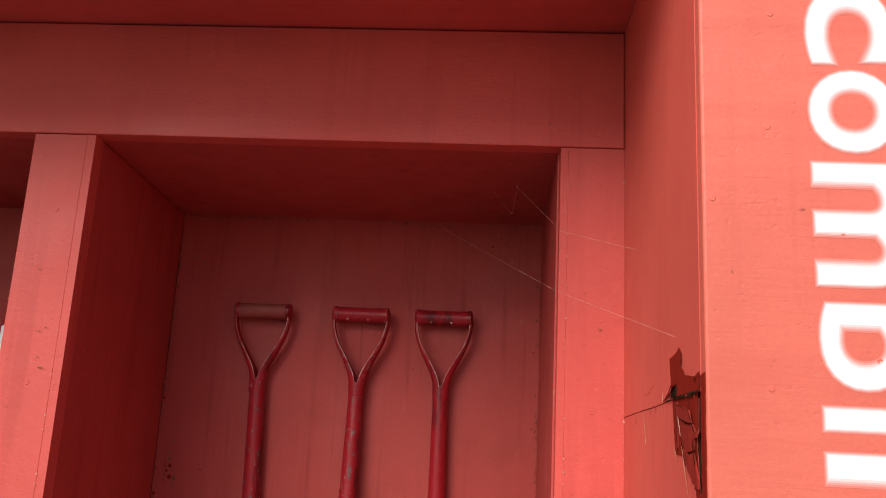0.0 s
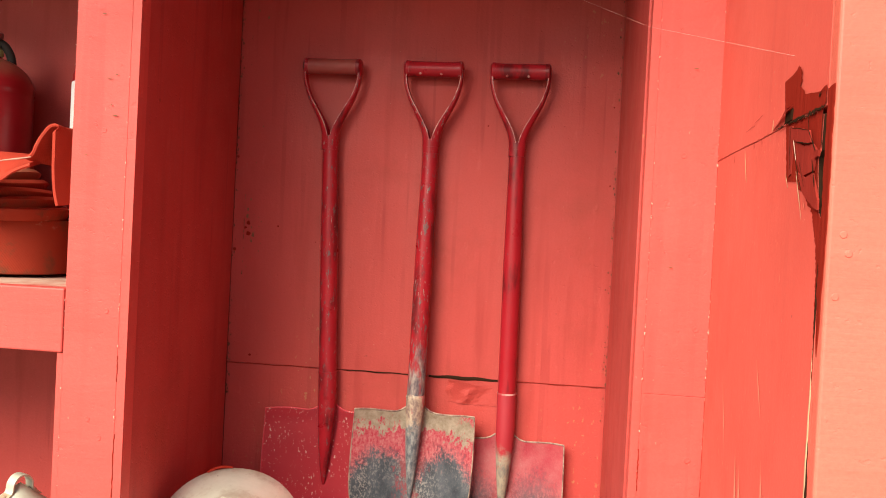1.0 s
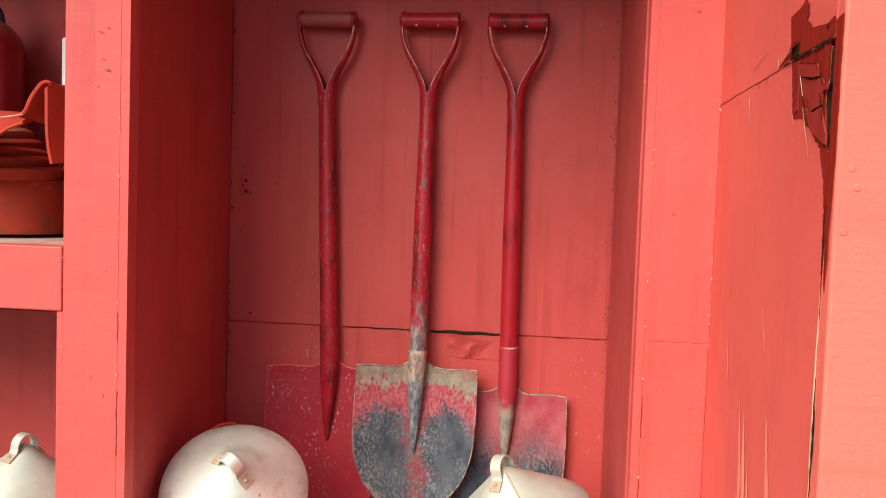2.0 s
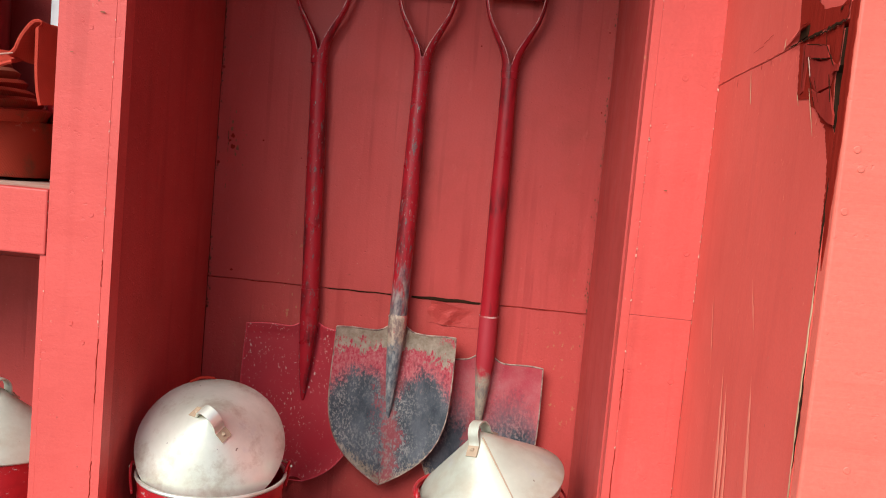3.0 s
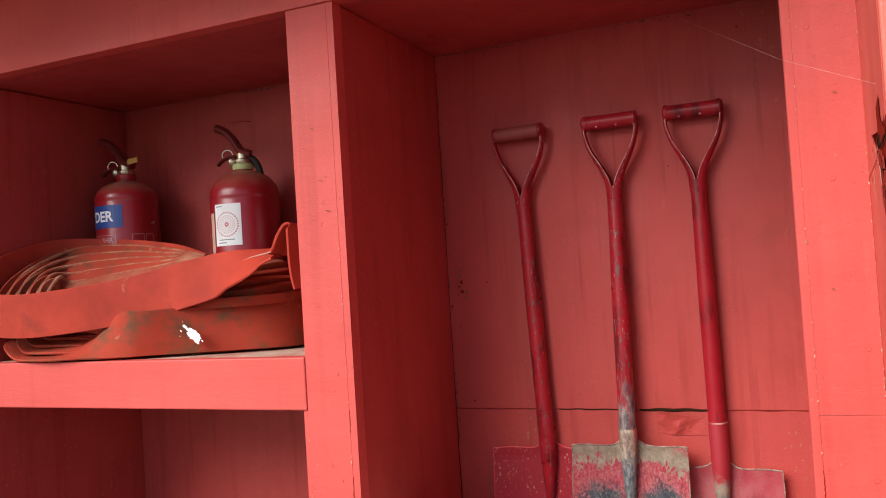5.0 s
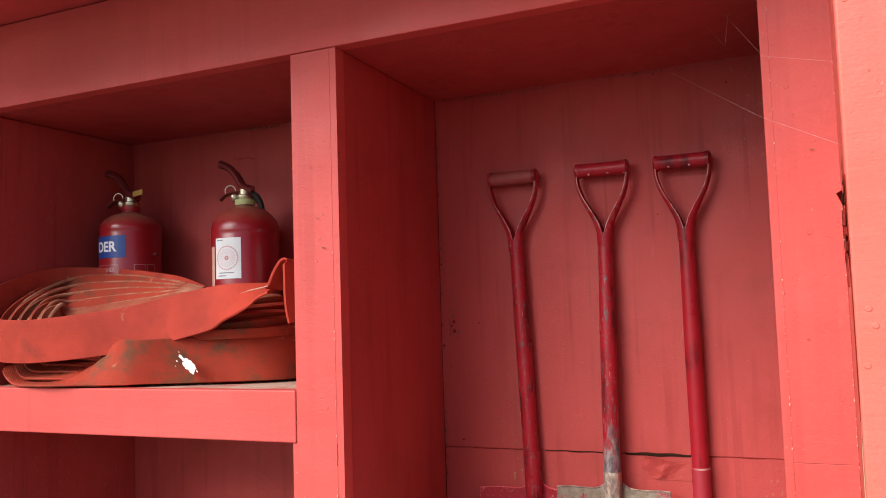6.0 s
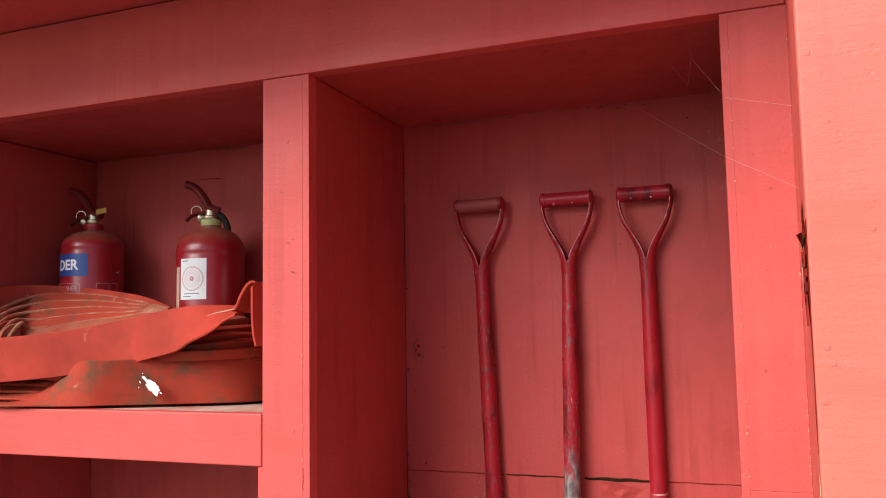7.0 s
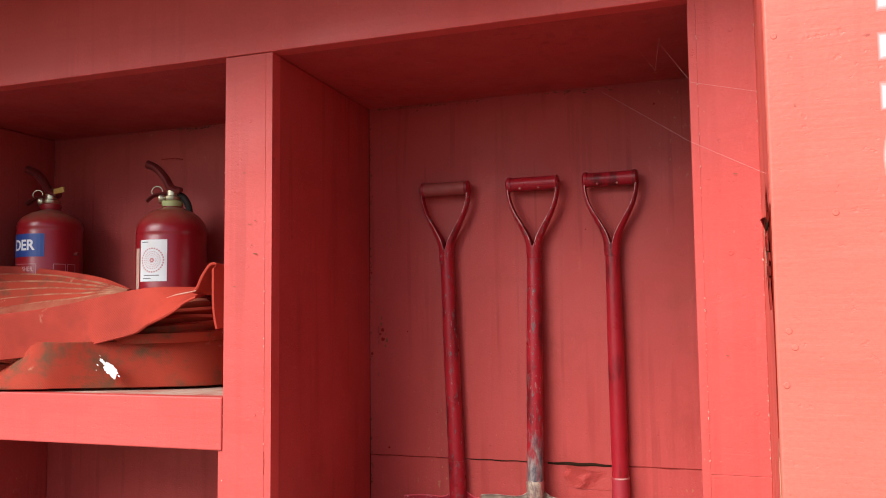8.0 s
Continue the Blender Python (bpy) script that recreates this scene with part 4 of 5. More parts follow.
# ---------------------------------------------------------------- buckets and lids
def bucket(x, y, rim_z, label, bail_front, turn):
    H, R, r0 = rim_z - ZF, 0.121, 0.090
    b = thing("bucket", label, "bucket", "fire buckets", at=(x, y, ZF))
    prof = [(0, 0.006), (r0 - 0.002, 0.006), (r0, 0.0), (r0 + 0.002, 0.006)]
    for k in range(1, 22):
        f = k / 21
        rr = r0 + (R - r0) * f
        if 14 <= k <= 18 and k % 2 == 0:
            rr += 0.0022
        prof.append((rr, H * f - 0.004 * (f > 0.99)))
    prof += [(R - 0.003, H - 0.006), (r0 + 0.02, H * 0.4), (r0 - 0.001, 0.012), (0, 0.012)]
    part("body", lathe(prof, 56), M_BUCKET, b, smooth=True)
    ring = [(R * math.cos(a), R * math.sin(a), H) for a in [2 * math.pi * k / 56 for k in range(56)]]
    part("rim", tube(ring, 0.0032, 8, closed=True, up=(0, 0, 1)), M_GALV1 if not bail_front else M_BUCKET, b, "rolled wire rim", smooth=True)
    ca, sa = math.cos(radians(turn)), math.sin(radians(turn))
    for sgn in (-1, 1):
        ex, ey = sgn * R * ca, sgn * R * sa
        ear = smooth_path([(ex * 0.99, ey * 0.99 - 0.016, H - 0.03), (ex * 1.03, ey * 1.03 - 0.014, H + 0.004), (ex * 1.05, ey * 1.05, H + 0.018), (ex * 1.03, ey * 1.03 + 0.014, H + 0.004), (ex * 0.99, ey * 0.99 + 0.016, H - 0.03)], 5)
        part("ear", tube(ear, 0.0023, 8, up=(ca, sa, 0)), M_BUCKET, b, smooth=True)
    # wire bail laid down round the front
    arc = []
    for k in range(25):
        a = radians((180 if bail_front else 0) + turn + 180 * k / 24)
        rr = R + 0.010
        arc.append((rr * math.cos(a), rr * math.sin(a), H + 0.010 - 0.020 * math.sin(math.pi * k / 24)))
    bail = part("bail", tube(arc, 0.0021, 8, up=(0, 0, 1)), M_BUCKET if bail_front else M_GALV1, b, "wire carrying handle", smooth=True)
    if bail_front:
        a0 = arc[8:13]
        part("handle_grip", tube(a0, 0.0062, 12, up=(0, 0, 1)), M_BAMBOO, bail, "pale wooden grip", smooth=True)
    return b


def lid(owner, at, tilt_x, tilt_y, spin, mat, label, bent):
    """Conical sheet-metal lid: rim at the origin plane, strap handle at its point."""
    R, h = 0.121, 0.096
    prof = [(R - 0.010, -0.022), (R - 0.009, -0.022), (R - 0.008, -0.001), (R, -0.001), (R + 0.0008, 0.001), (R, 0.003)]
    prof += [(R * (1 - f), 0.003 + (h - 0.003) * f) for f in (0.2, 0.4, 0.6, 0.8, 0.93, 0.98)]
    prof += [(0, h), (0, h - 0.003), (R * 0.5, h * 0.50 - 0.003), (R - 0.010, -0.001), (R - 0.010, -0.022)]
    bm = lathe(prof, 64)
    for v in bm.verts:
        a = math.atan2(v.co.y, v.co.x)
        rr = math.hypot(v.co.x, v.co.y) / R
        v.co.z += 0.0012 * rr * math.sin(2 * a + 1) + 0.0006 * rr * math.sin(5 * a)
    l = part("lid", bm, mat, owner, label, smooth=True)
    l.matrix_basis = Matrix.Translation(Vector(at) - owner.location) @ Matrix.Rotation(radians(tilt_y), 4, "Y") @ Matrix.Rotation(radians(tilt_x), 4, "X") @ Matrix.Rotation(radians(spin), 4, "Z")
    if bent is not None:
        seam = [Matrix.Rotation(radians(bent), 3, "Z") @ Vector((R * f, 0, h * (1 - f) + 0.0022 * f + 0.0006)) for f in (0.1, 0.3, 0.5, 0.7, 0.9, 1.0)]
        part("seam", tube(seam, 0.0015, 8, up=(0, 0, 1), flat=0.8), M_RUST, l, "rusty soldered seam", smooth=True)
    st = smooth_path([(-0.034, 0, h * 0.735), (-0.021, 0, h * 0.84 + 0.002), (-0.018, 0, h + 0.002), (-0.008, 0, h + 0.013), (0.008, 0, h + 0.012), (0.018, 0, h), (0.021, 0, h * 0.83 + 0.002), (0.035, 0, h * 0.73)], 5)
    bm = bmesh.new()
    half, th = 0.0095, 0.0012
    prev = None
    for i, p in enumerate(st):
        a, c = st[max(i - 1, 0)], st[min(i + 1, len(st) - 1)]
        t = Vector(c - a).normalized()
        nn = Vector((0, 1, 0)).cross(t)
        ring = [bm.verts.new(Vector(p) + Vector((0, s, 0)) + nn * w) for s, w in ((-half, -th), (half, -th), (half, th), (-half, th))]
        if prev:
            for k in range(4):
                bm.faces.new((prev[k], prev[(k + 1) % 4], ring[(k + 1) % 4], ring[k]))
        prev = ring
    part("strap_handle", bm, mat, l, "bent sheet-metal strap", smooth=True)
    slope = math.degrees(math.atan2(h, R))
    for sgn in (-1, 1):
        foot = box(-0.009, 0.009, -0.010, 0.010, 0, 0.0014, 0.0004)
        foot.transform(pose(sgn * 0.030, 0, h * (1 - 0.030 / R) + 0.0022, 0, sgn * slope, 0))
        part("strap_foot", foot, M_RUST, l, "rusty riveted foot of the strap")
    for sx in (-0.029, 0.030):
        part("rivet", lathe([(0.0036, 0), (0.003, 0.0022), (0, 0.003)], 10, m=Matrix.Translation((sx, 0, h * (1 - abs(sx) / R) + 0.0035))), M_RUST, l, smooth=True)
    return l


b1 = bucket(-0.220, -0.356, 0.884, "red enamelled fire bucket with pale rim on cabinet floor", False, 20)
b2 = bucket(0.243, -0.345, 0.896, "red fire bucket with wire bail and wooden grip", True, 28)
b3 = bucket(-0.625, -0.330, 0.880, "chipped red fire bucket in the lower compartment", False, 10)
l1 = lid(b1, (-0.224, -0.360, 0.934), 45, 15, -18, M_GALV1, "shiny conical metal lid tipped forward", None)
part("rim_tab", tube([(0.121 * math.cos(radians(q)), 0.121 * math.sin(radians(q)), 0.004 + 0.006 * math.sin(radians((q - 132) * 9))) for q in range(132, 153, 2)], 0.0022, 8, up=(0, 0, 1), flat=0.5), M_UNDER, l1, "red paint-smeared tab on the rim", smooth=True)
lid(b2, (0.246, -0.345, 0.919), 11, -17, 60, M_GALV2, "dull conical metal lid resting askew", -128)
lid(b3, (-0.620, -0.330, 0.886), 2, 3, 70, M_GALV2, "conical metal lid closed on the bucket", 10)

# ---------------------------------------------------------------- hose on the shelf
hose = thing("fire_hose", "flat red canvas fire hose in a dusty coiled heap", "hose")
ZS = 1.338


def smoothstep(a, b, v):
    t = min(1, max(0, (v - a) / (b - a)))
    return t * t * (3 - 2 * t)


HW = 0.098
for k in range(6):
    rows = []
    b = 0.175 - 0.024 * k
    cx, cy = -0.915, -0.255 + 0.004 * k
    for i in range(80):
        th = 2 * math.pi * i / 80
        c, sn = math.cos(th), math.sin(th)
        a = (0.314 - 0.034 * k) if c > 0 else (0.405 - 0.012 * k)
        bend = 0.95 if c > 0 else 0.7
        x = cx + a * math.copysign(abs(c) ** bend, c)
        y = cy + b * math.copysign(abs(sn) ** (0.85 if c > 0 else 0.7), sn) + 0.16 * (x + 0.87) * (0.5 - 0.5 * sn)
        flat = smoothstep(-0.85, -1.13, x)
        lean = -84 * flat + 3 * math.sin(3 * th + k)
        z = ZS + 0.005 + HW / 2 * math.cos(radians(lean)) + flat * 0.0135 * k + 0.040 * smoothstep(-1.2, -1.32, x)
        z += 0.004 * math.sin(2 * th + k) * (1 - flat) * (k > 0)
        if k == 0 and sn < 0:
            fold = math.exp(-((x + 0.90) / 0.085) ** 2)
            y -= 0.032 * fold
            lean += 10 * fold
        rows.append((x, y + 0.004 * math.sin(5 * th + 2 * k), z, lean))
    part("lower_turn", ribbon(rows, HW, 0.007, True), M_HOSE, hose, smooth=True)
    if k == 0:
        rim = [(x, y - 0.001, z + HW / 2 * math.cos(radians(w))) for (x, y, z, w) in rows if y < -0.30 and x > -0.76]
        rim.sort()
        part("worn_edge", tube(rim, [0.0007 + 0.0021 * abs(math.sin(1.9 * j + 0.4)) for j in range(len(rim))], 8, up=(0, 0, 1), flat=0.8), M_HOSE2, hose, "scuffed pale edge", smooth=True)
# upper strands: they rise from the front fold, run round the left end and die out to the right
for k in range(1, 6):
    half = 0.040
    rows = smooth_path([(-0.755 + 0.004 * k, -0.335 - 0.002 * k, 1.538 - 0.002 * k - half, -2), (-0.82 + 0.005 * k, -0.345 - 0.008 * k, 1.556 - 0.003 * k - half, -6), (-0.97 + 0.014 * k, -0.285 - 0.02 * k, 1.586 - 0.010 * k - half, 20), (-1.166 + 0.0245 * k, -0.222 - 0.025 * k, 1.616 - 0.017 * k - half, 26), (-1.315 + 0.031 * k, -0.25 - 0.030 * k, 1.620 - 0.021 * k - half, 24), (-1.332 + 0.032 * k, -0.390 - 0.005 * k, 1.550 - 0.005 * k - half, 6), (-1.335 + 0.033 * k, -0.445, 1.492 - half, 0), (-1.30 + 0.033 * k, -0.458, 1.484 - half, 0)], 8)
    part("upper_turn", ribbon([tuple(p) for p in rows], 2 * half, 0.008), M_HOSE2 if k == 5 else M_HOSE, hose, "dusty faded hose turn" if k == 5 else "", smooth=True)
    rim = [(p[0], p[1] + 0.004 + half * math.sin(radians(p[3])), p[2] + half * math.cos(radians(p[3])) - 0.001) for p in rows[6:-6]]
    part("worn_edge", tube(rim, 0.0058, 8, up=(0, 0, 1), flat=0.9), M_HOSE4, hose, "scuffed pale edge", smooth=True)
for k in range(6):
    rows = []
    a, b = 0.196 - 0.010 * k, 0.140 - 0.012 * k
    for i in range(56):
        th = 2 * math.pi * i / 56
        rows.append((-0.800 - 0.004 * k + a * math.cos(th), -0.262 + b * math.sin(th) - 0.012 * math.cos(th), 1.442 + 0.0135 * k + (0.010 + 0.003 * k) * math.cos(th) + 0.002 * math.sin(3 * th + 2 * k), 24 + 4 * k + 6 * math.sin(2 * th + k)))
    part("inner_turn", ribbon(rows, 0.022, 0.012, True), M_HOSE2 if k > 3 else M_HOSE, hose, smooth=True)
band = smooth_path([(-0.80, -0.335, 1.505, -6), (-0.97, -0.248, 1.538, 6), (-1.15, -0.205, 1.563, 8), (-1.27, -0.228, 1.575, 8), (-1.330, -0.30, 1.572, 5), (-1.334, -0.41, 1.538, 3), (-1.333, -0.465, 1.508, 2), (-1.322, -0.505, 1.476, 2), (-1.27, -0.516, 1.450, 5), (-1.18, -0.505, 1.441, 6), (-1.066, -0.480, 1.447, 5), (-0.96, -0.452, 1.458, 2), (-0.87, -0.434, 1.472, -2), (-0.79, -0.424, 1.488, -6), (-0.715, -0.415, 1.503, -16), (-0.655, -0.42, 1.516, -40), (-0.60, -0.405, 1.531, -66), (-0.562, -0.398, 1.5375, -78)], 6)
outer = part("outer_band", ribbon([tuple(p) for p in band], 0.098, 0.007), M_HOSE3, hose, "bright red outer hose band", smooth=True)
# the loose end kinks upwards beside the post, folds over and hangs down
tail = smooth_path([(-0.565, -0.398, 1.537), (-0.552, -0.396, 1.548), (-0.541, -0.392, 1.572), (-0.532, -0.388, 1.587), (-0.522, -0.386, 1.592), (-0.514, -0.386, 1.585), (-0.511, -0.386, 1.55), (-0.508, -0.386, 1.52), (-0.504, -0.385, 1.49), (-0.500, -0.384, 1.47)], 5)
bm = bmesh.new()
rings = []
for i, p in enumerate(tail):
    t = (Vector(tail[min(i + 1, len(tail) - 1)][:3]) - Vector(tail[max(i - 1, 0)][:3])).normalized()
    f = i / (len(tail) - 1)
    w = Vector((0.10 + 0.25 * f, 1, 0.12 - 0.2 * f))
    w = (w - t * w.dot(t)).normalized()
    half = 0.047 - 0.010 * math.sin(math.pi * min(1, f * 1.8)) + 0.002 * math.sin(9 * f)
    rings.append([bm.verts.new(Vector(p[:3]) + w * (half * u) + t.cross(w) * v) for u, v in ((-1, 0), (-0.96, 0.003), (-0.3, 0.0034), (0.4, 0.0034), (0.96, 0.003), (1, 0), (0.96, -0.003), (0.4, -0.0034), (-0.3, -0.0034), (-0.96, -0.003))])
for g, h in zip(rings, rings[1:]):
    for j in range(10):
        bm.faces.new((g[j], g[(j + 1) % 10], h[(j + 1) % 10], h[j]))
part("hose_tail", bm, M_HOSE3, hose, "kinked loose end of the hose", smooth=True)
part("worn_edge", tube([(-0.615, -0.452, 1.528), (-0.595, -0.450, 1.5335), (-0.572, -0.447, 1.537), (-0.552, -0.443, 1.541)], [0.0004, 0.0014, 0.0022, 0.0012], 8, up=(0, 0, 1), flat=0.7), M_CHIP, hose, smooth=True)
coup = lathe([(0.0, 0), (0.024, 0), (0.026, 0.004), (0.026, 0.018), (0.021, 0.022), (0.021, 0.045), (0.028, 0.048), (0.028, 0.060), (0.020, 0.064), (0.019, 0.10), (0.0, 0.10)], 24, m=Matrix.Translation((-0.486, -0.30, ZS)))
part("coupling", coup, M_BRASS, hose, "dull metal hose coupling", smooth=True)
# paint splash on the band
rnd = random.Random(4)
bm = bmesh.new()
lift = -0.4285
for x, z, r, n in ((-0.770, 1.384, 0.0215, 44), (-0.792, 1.401, 0.007, 16), (-0.803, 1.392, 0.003, 9), (-0.797, 1.411, 0.0018, 9), (-0.748, 1.370, 0.003, 8), (-0.806, 1.381, 0.0018, 7), (-0.815, 1.397, 0.0015, 7)):
    lift -= 0.00015
    ring = []
    for i in range(n):
        q = 6.283 * i / n
        rr = r * (0.80 + 0.22 * math.sin(3 * q + 1) * math.sin(2 * q) + rnd.uniform(-0.16, 0.16))
        u, v = 1.25 * rr * math.cos(q), 0.62 * rr * math.sin(q)
        ring.append(bm.verts.new((x + 0.82 * u + 0.57 * v, lift, z - 0.57 * u + 0.82 * v)))
    bm.faces.new(ring)
part("paint_splash", bm, M_SPLASH, hose, "white paint splash")

# ---------------------------------------------------------------- fire extinguishers
def wrap(bm, r):
    """Bends a flat sheet (x along the girth, z up) round the cylinder."""
    for v in bm.verts:
        a = v.co.x / r
        rr = r + v.co.y
        v.co.x, v.co.y = rr * math.cos(a), rr * math.sin(a)
    return bm


def patch(a0, a1, z0, z1, r, lift):
    bm = bmesh.new()
    n = 14
    lo = [bm.verts.new((radians(a0 + (a1 - a0) * k / n) * r, lift, z0)) for k in range(n + 1)]
    hi = [bm.verts.new((radians(a0 + (a1 - a0) * k / n) * r, lift, z1)) for k in range(n + 1)]
    for k in range(n):
        bm.faces.new((lo[k], lo[k + 1], hi[k + 1], hi[k]))
    return wrap(bm, r)


def wrapped_text(text, a0, z0, w, h, r, lift, mat, parent, bold=0.02):
    ob = glyph("printed_text", text, mat, parent, Matrix(((1, 0, 0, radians(a0) * r), (0, 0, 1, 0), (0, 1, 0, z0), (0, 0, 0, 1))), w, h, bold, lift)
    for v in ob.data.vertices:
        a = v.co.x / r
        rr = r + v.co.y
        v.co.x, v.co.y = rr * math.cos(a), rr * math.sin(a)
    return ob


def outline(a0, a1, z0, z1, r, lift, w=0.0012):
    bm = bmesh.new()
    for (b0, b1, y0, y1) in ((a0, a1, z0, z0 + w), (a0, a1, z1 - w, z1), (a0, a0 + math.degrees(w / r), z0, z1), (a1 - math.degrees(w / r), a1, z0, z1)):
        me = bpy.data.meshes.new("tmp")
        q = patch(b0, b1, y0, y1, r, lift)
        q.to_mesh(me)
        q.free()
        bm.from_mesh(me)
        bpy.data.meshes.remove(me)
    return bm


def extinguisher(x, y, r, shoulder, label, collar_mat, lever_dir, crown=0.066):
    e = thing("fire_extinguisher", label, "fire extinguisher", "extinguishers on the shelf", at=(x, y, ZS))
    H = shoulder - ZS
    prof = [(0, 0.004), (r * 0.93, 0.004), (r * 0.95, 0.0), (r * 0.99, 0.012), (r, 0.03), (r, H - 0.004), (r * 0.985, H), (r, H + 0.004), (r, H + 0.008)]
    part("cylinder", lathe(prof, 48), M_EXT, e, smooth=True)
    dome = [(r * math.cos(q), H + 0.008 + crown * math.sin(q)) for q in [k * 1.15 / 9 for k in range(10)]]
    top = H + 0.008 + crown * math.sin(1.15)
    part("shoulder", lathe(dome + [(0.022, top + 0.004), (0.022, top + 0.010), (0, top + 0.010)], 48), M_EXT, e, "dust-covered shoulder", smooth=True)
    part("collar", lathe([(0.024, top + 0.006), (0.0255, top + 0.010), (0.0255, top + 0.018), (0.023, top + 0.021), (0, top + 0.021)], 28), collar_mat, e, smooth=True)
    v = part("valve", lathe([(0.019, top + 0.019), (0.021, top + 0.022), (0.021, top + 0.030), (0.015, top + 0.033), (0.015, top + 0.046), (0, top + 0.048)], 24), M_BRASS, e, "tarnished brass valve", smooth=True)
    d = Vector((math.cos(radians(lever_dir)), math.sin(radians(lever_dir)), 0))
    up = Vector((0, 0, 1))
    base = up * (top + 0.040)
    sd = d.cross(up)
    part("carry_handle", tube(smooth_path([base - d * 0.016, base + d * 0.015, base + d * 0.045 - up * 0.006, base + d * 0.062 - up * 0.020], 5), 0.011, 10, up=up, flat=0.4), M_LEVER, v, smooth=True)
    part("lever", tube(smooth_path([base - d * 0.020 + up * 0.004, base + d * 0.004 + up * 0.014, base + d * 0.020 + up * 0.040, base + d * 0.040 + up * 0.062, base + d * 0.062 + up * 0.072], 5), 0.019, 10, up=sd.cross(d), flat=0.55), M_LEVER, v, smooth=True)
    g = base + sd * 0.0 - up * 0.012
    part("pressure_gauge", lathe([(0, -0.006), (0.014, -0.006), (0.0155, 0), (0.014, 0.006), (0.011, 0.0065), (0, 0.005)], 20, m=Matrix.Translation(g + d * 0.026 + sd * 0.006) @ d.to_track_quat("Z", "Y").to_matrix().to_4x4()), M_BRASS, v, smooth=True)
    ring = [base + d * (0.040 + 0.013 * math.cos(q)) + up * (0.006 + 0.013 * math.sin(q)) + sd * 0.012 for q in [k * 6.283 / 18 for k in range(18)]]
    part("safety_pin", tube(ring, 0.0014, 6, closed=True, up=sd), M_BRASS, v, smooth=True)
    if collar_mat is M_GREEN:
        part("hose", tube(smooth_path([base - d * 0.010 - up * 0.004, base - d * 0.026 - up * 0.010, base - d * 0.038 - up * 0.030, base - d * 0.042 - sd * 0.0 - up * 0.055], 6), 0.0085, 12, up=sd), M_BLACK, e, "black rubber discharge hose", smooth=True)
    return e, top


EX1 = (-0.852, -0.125, 0.084)
e1, top1 = extinguisher(*EX1, 1.687, "dusty red fire extinguisher with a white inspection label", M_GREEN, 205)
lab = part("paper_label", patch(-109, -60, 1.575 - ZS, 1.674 - ZS, 0.084, 0.0008), M_PAPER, e1, "white paper inspection label")
part("paper_label", patch(-125, -113, 1.545 - ZS, 1.655 - ZS, 0.084, 0.0008), M_CHIP, e1, "torn pale side label")
bm = bmesh.new()
for rad, count, size in ((0.028, 28, 0.0036), (0.0205, 26, 0.0022), (0.0155, 22, 0.0020), (0.0105, 16, 0.0018), (0.004, 6, 0.0042)):
    for k in range(count):
        q = 6.283 * k / count
        cx, cz = radians(-84.5) * 0.084 + rad * math.cos(q), 1.625 - ZS + rad * math.sin(q)
        bm.faces.new([bm.verts.new((cx + sx * size * 0.5, 0.0015, cz + sz * size * 0.5)) for sx, sz in ((-1, -1), (1, -1), (1, 1), (-1, 1))])
part("printed_emblem", wrap(bm, 0.084), M_INK, lab, "round red printed emblem")
for a0, a1, z in ((-105, -92, 1.667), (-100, -72, 1.588), (-102, -86, 1.581)):
    part("printed_bar", patch(a0, a1, z - ZS, z + 0.0022 - ZS, 0.084, 0.0015), M_GREYINK, lab)

EX2 = (-1.228, -0.130, 0.080)
e2, top2 = extinguisher(*EX2, 1.716, "red powder fire extinguisher with a blue name panel", M_EXT, 200, 0.048)
blue = part("name_panel", patch(-150, -55, 1.646 - ZS, 1.704 - ZS, 0.080, 0.0008), M_BLUE, e2, "blue printed panel")
wrapped_text("DER", -118, 1.662 - ZS, 0.066, 0.027, 0.080, 0.0016, M_WHITE, blue, 0.03)
sub = part("name_strip", outline(-150, -68, 1.600 - ZS, 1.628 - ZS, 0.080, 0.0008), M_PINK, e2, "pale outlined strip")
wrapped_text("ISHER", -98, 1.609 - ZS, 0.034, 0.012, 0.080, 0.0012, M_PINK, sub, 0.02)
for a0, a1 in ((-40, -18), (-15, 2)):
    part("pictogram_frame", outline(a0, a1, 1.598 - ZS, 1.628 - ZS, 0.080, 0.0008), M_PINK, e2)
part("wall_bracket", tube([(0.07, 0.0, 1.65 - ZS), (0.084, 0.0, 1.655 - ZS), (0.092, 0.0, 1.655 - ZS)], 0.004, 8), M_LEVER, e2, smooth=True)

tag = part("plastic_tag", box(-0.020, 0.020, -0.002, 0.002, -0.007, 0.007, 0.001), M_YELLOW, e2, "yellowed plastic tag on the valve")
tag.location = (0.040, -0.015, top2 + 0.052)
tag.rotation_euler = (0, radians(-4), radians(-10))

EX3 = (-0.566, -0.155, 0.078)
e3, top3 = extinguisher(*EX3, 1.700, "red fire extinguisher with white label behind the post", M_EXT, 60)
part("paper_label", patch(-178, -118, 1.600 - ZS, 1.703 - ZS, 0.078, 0.0008), M_PAPER, e3, "white paper inspection label")

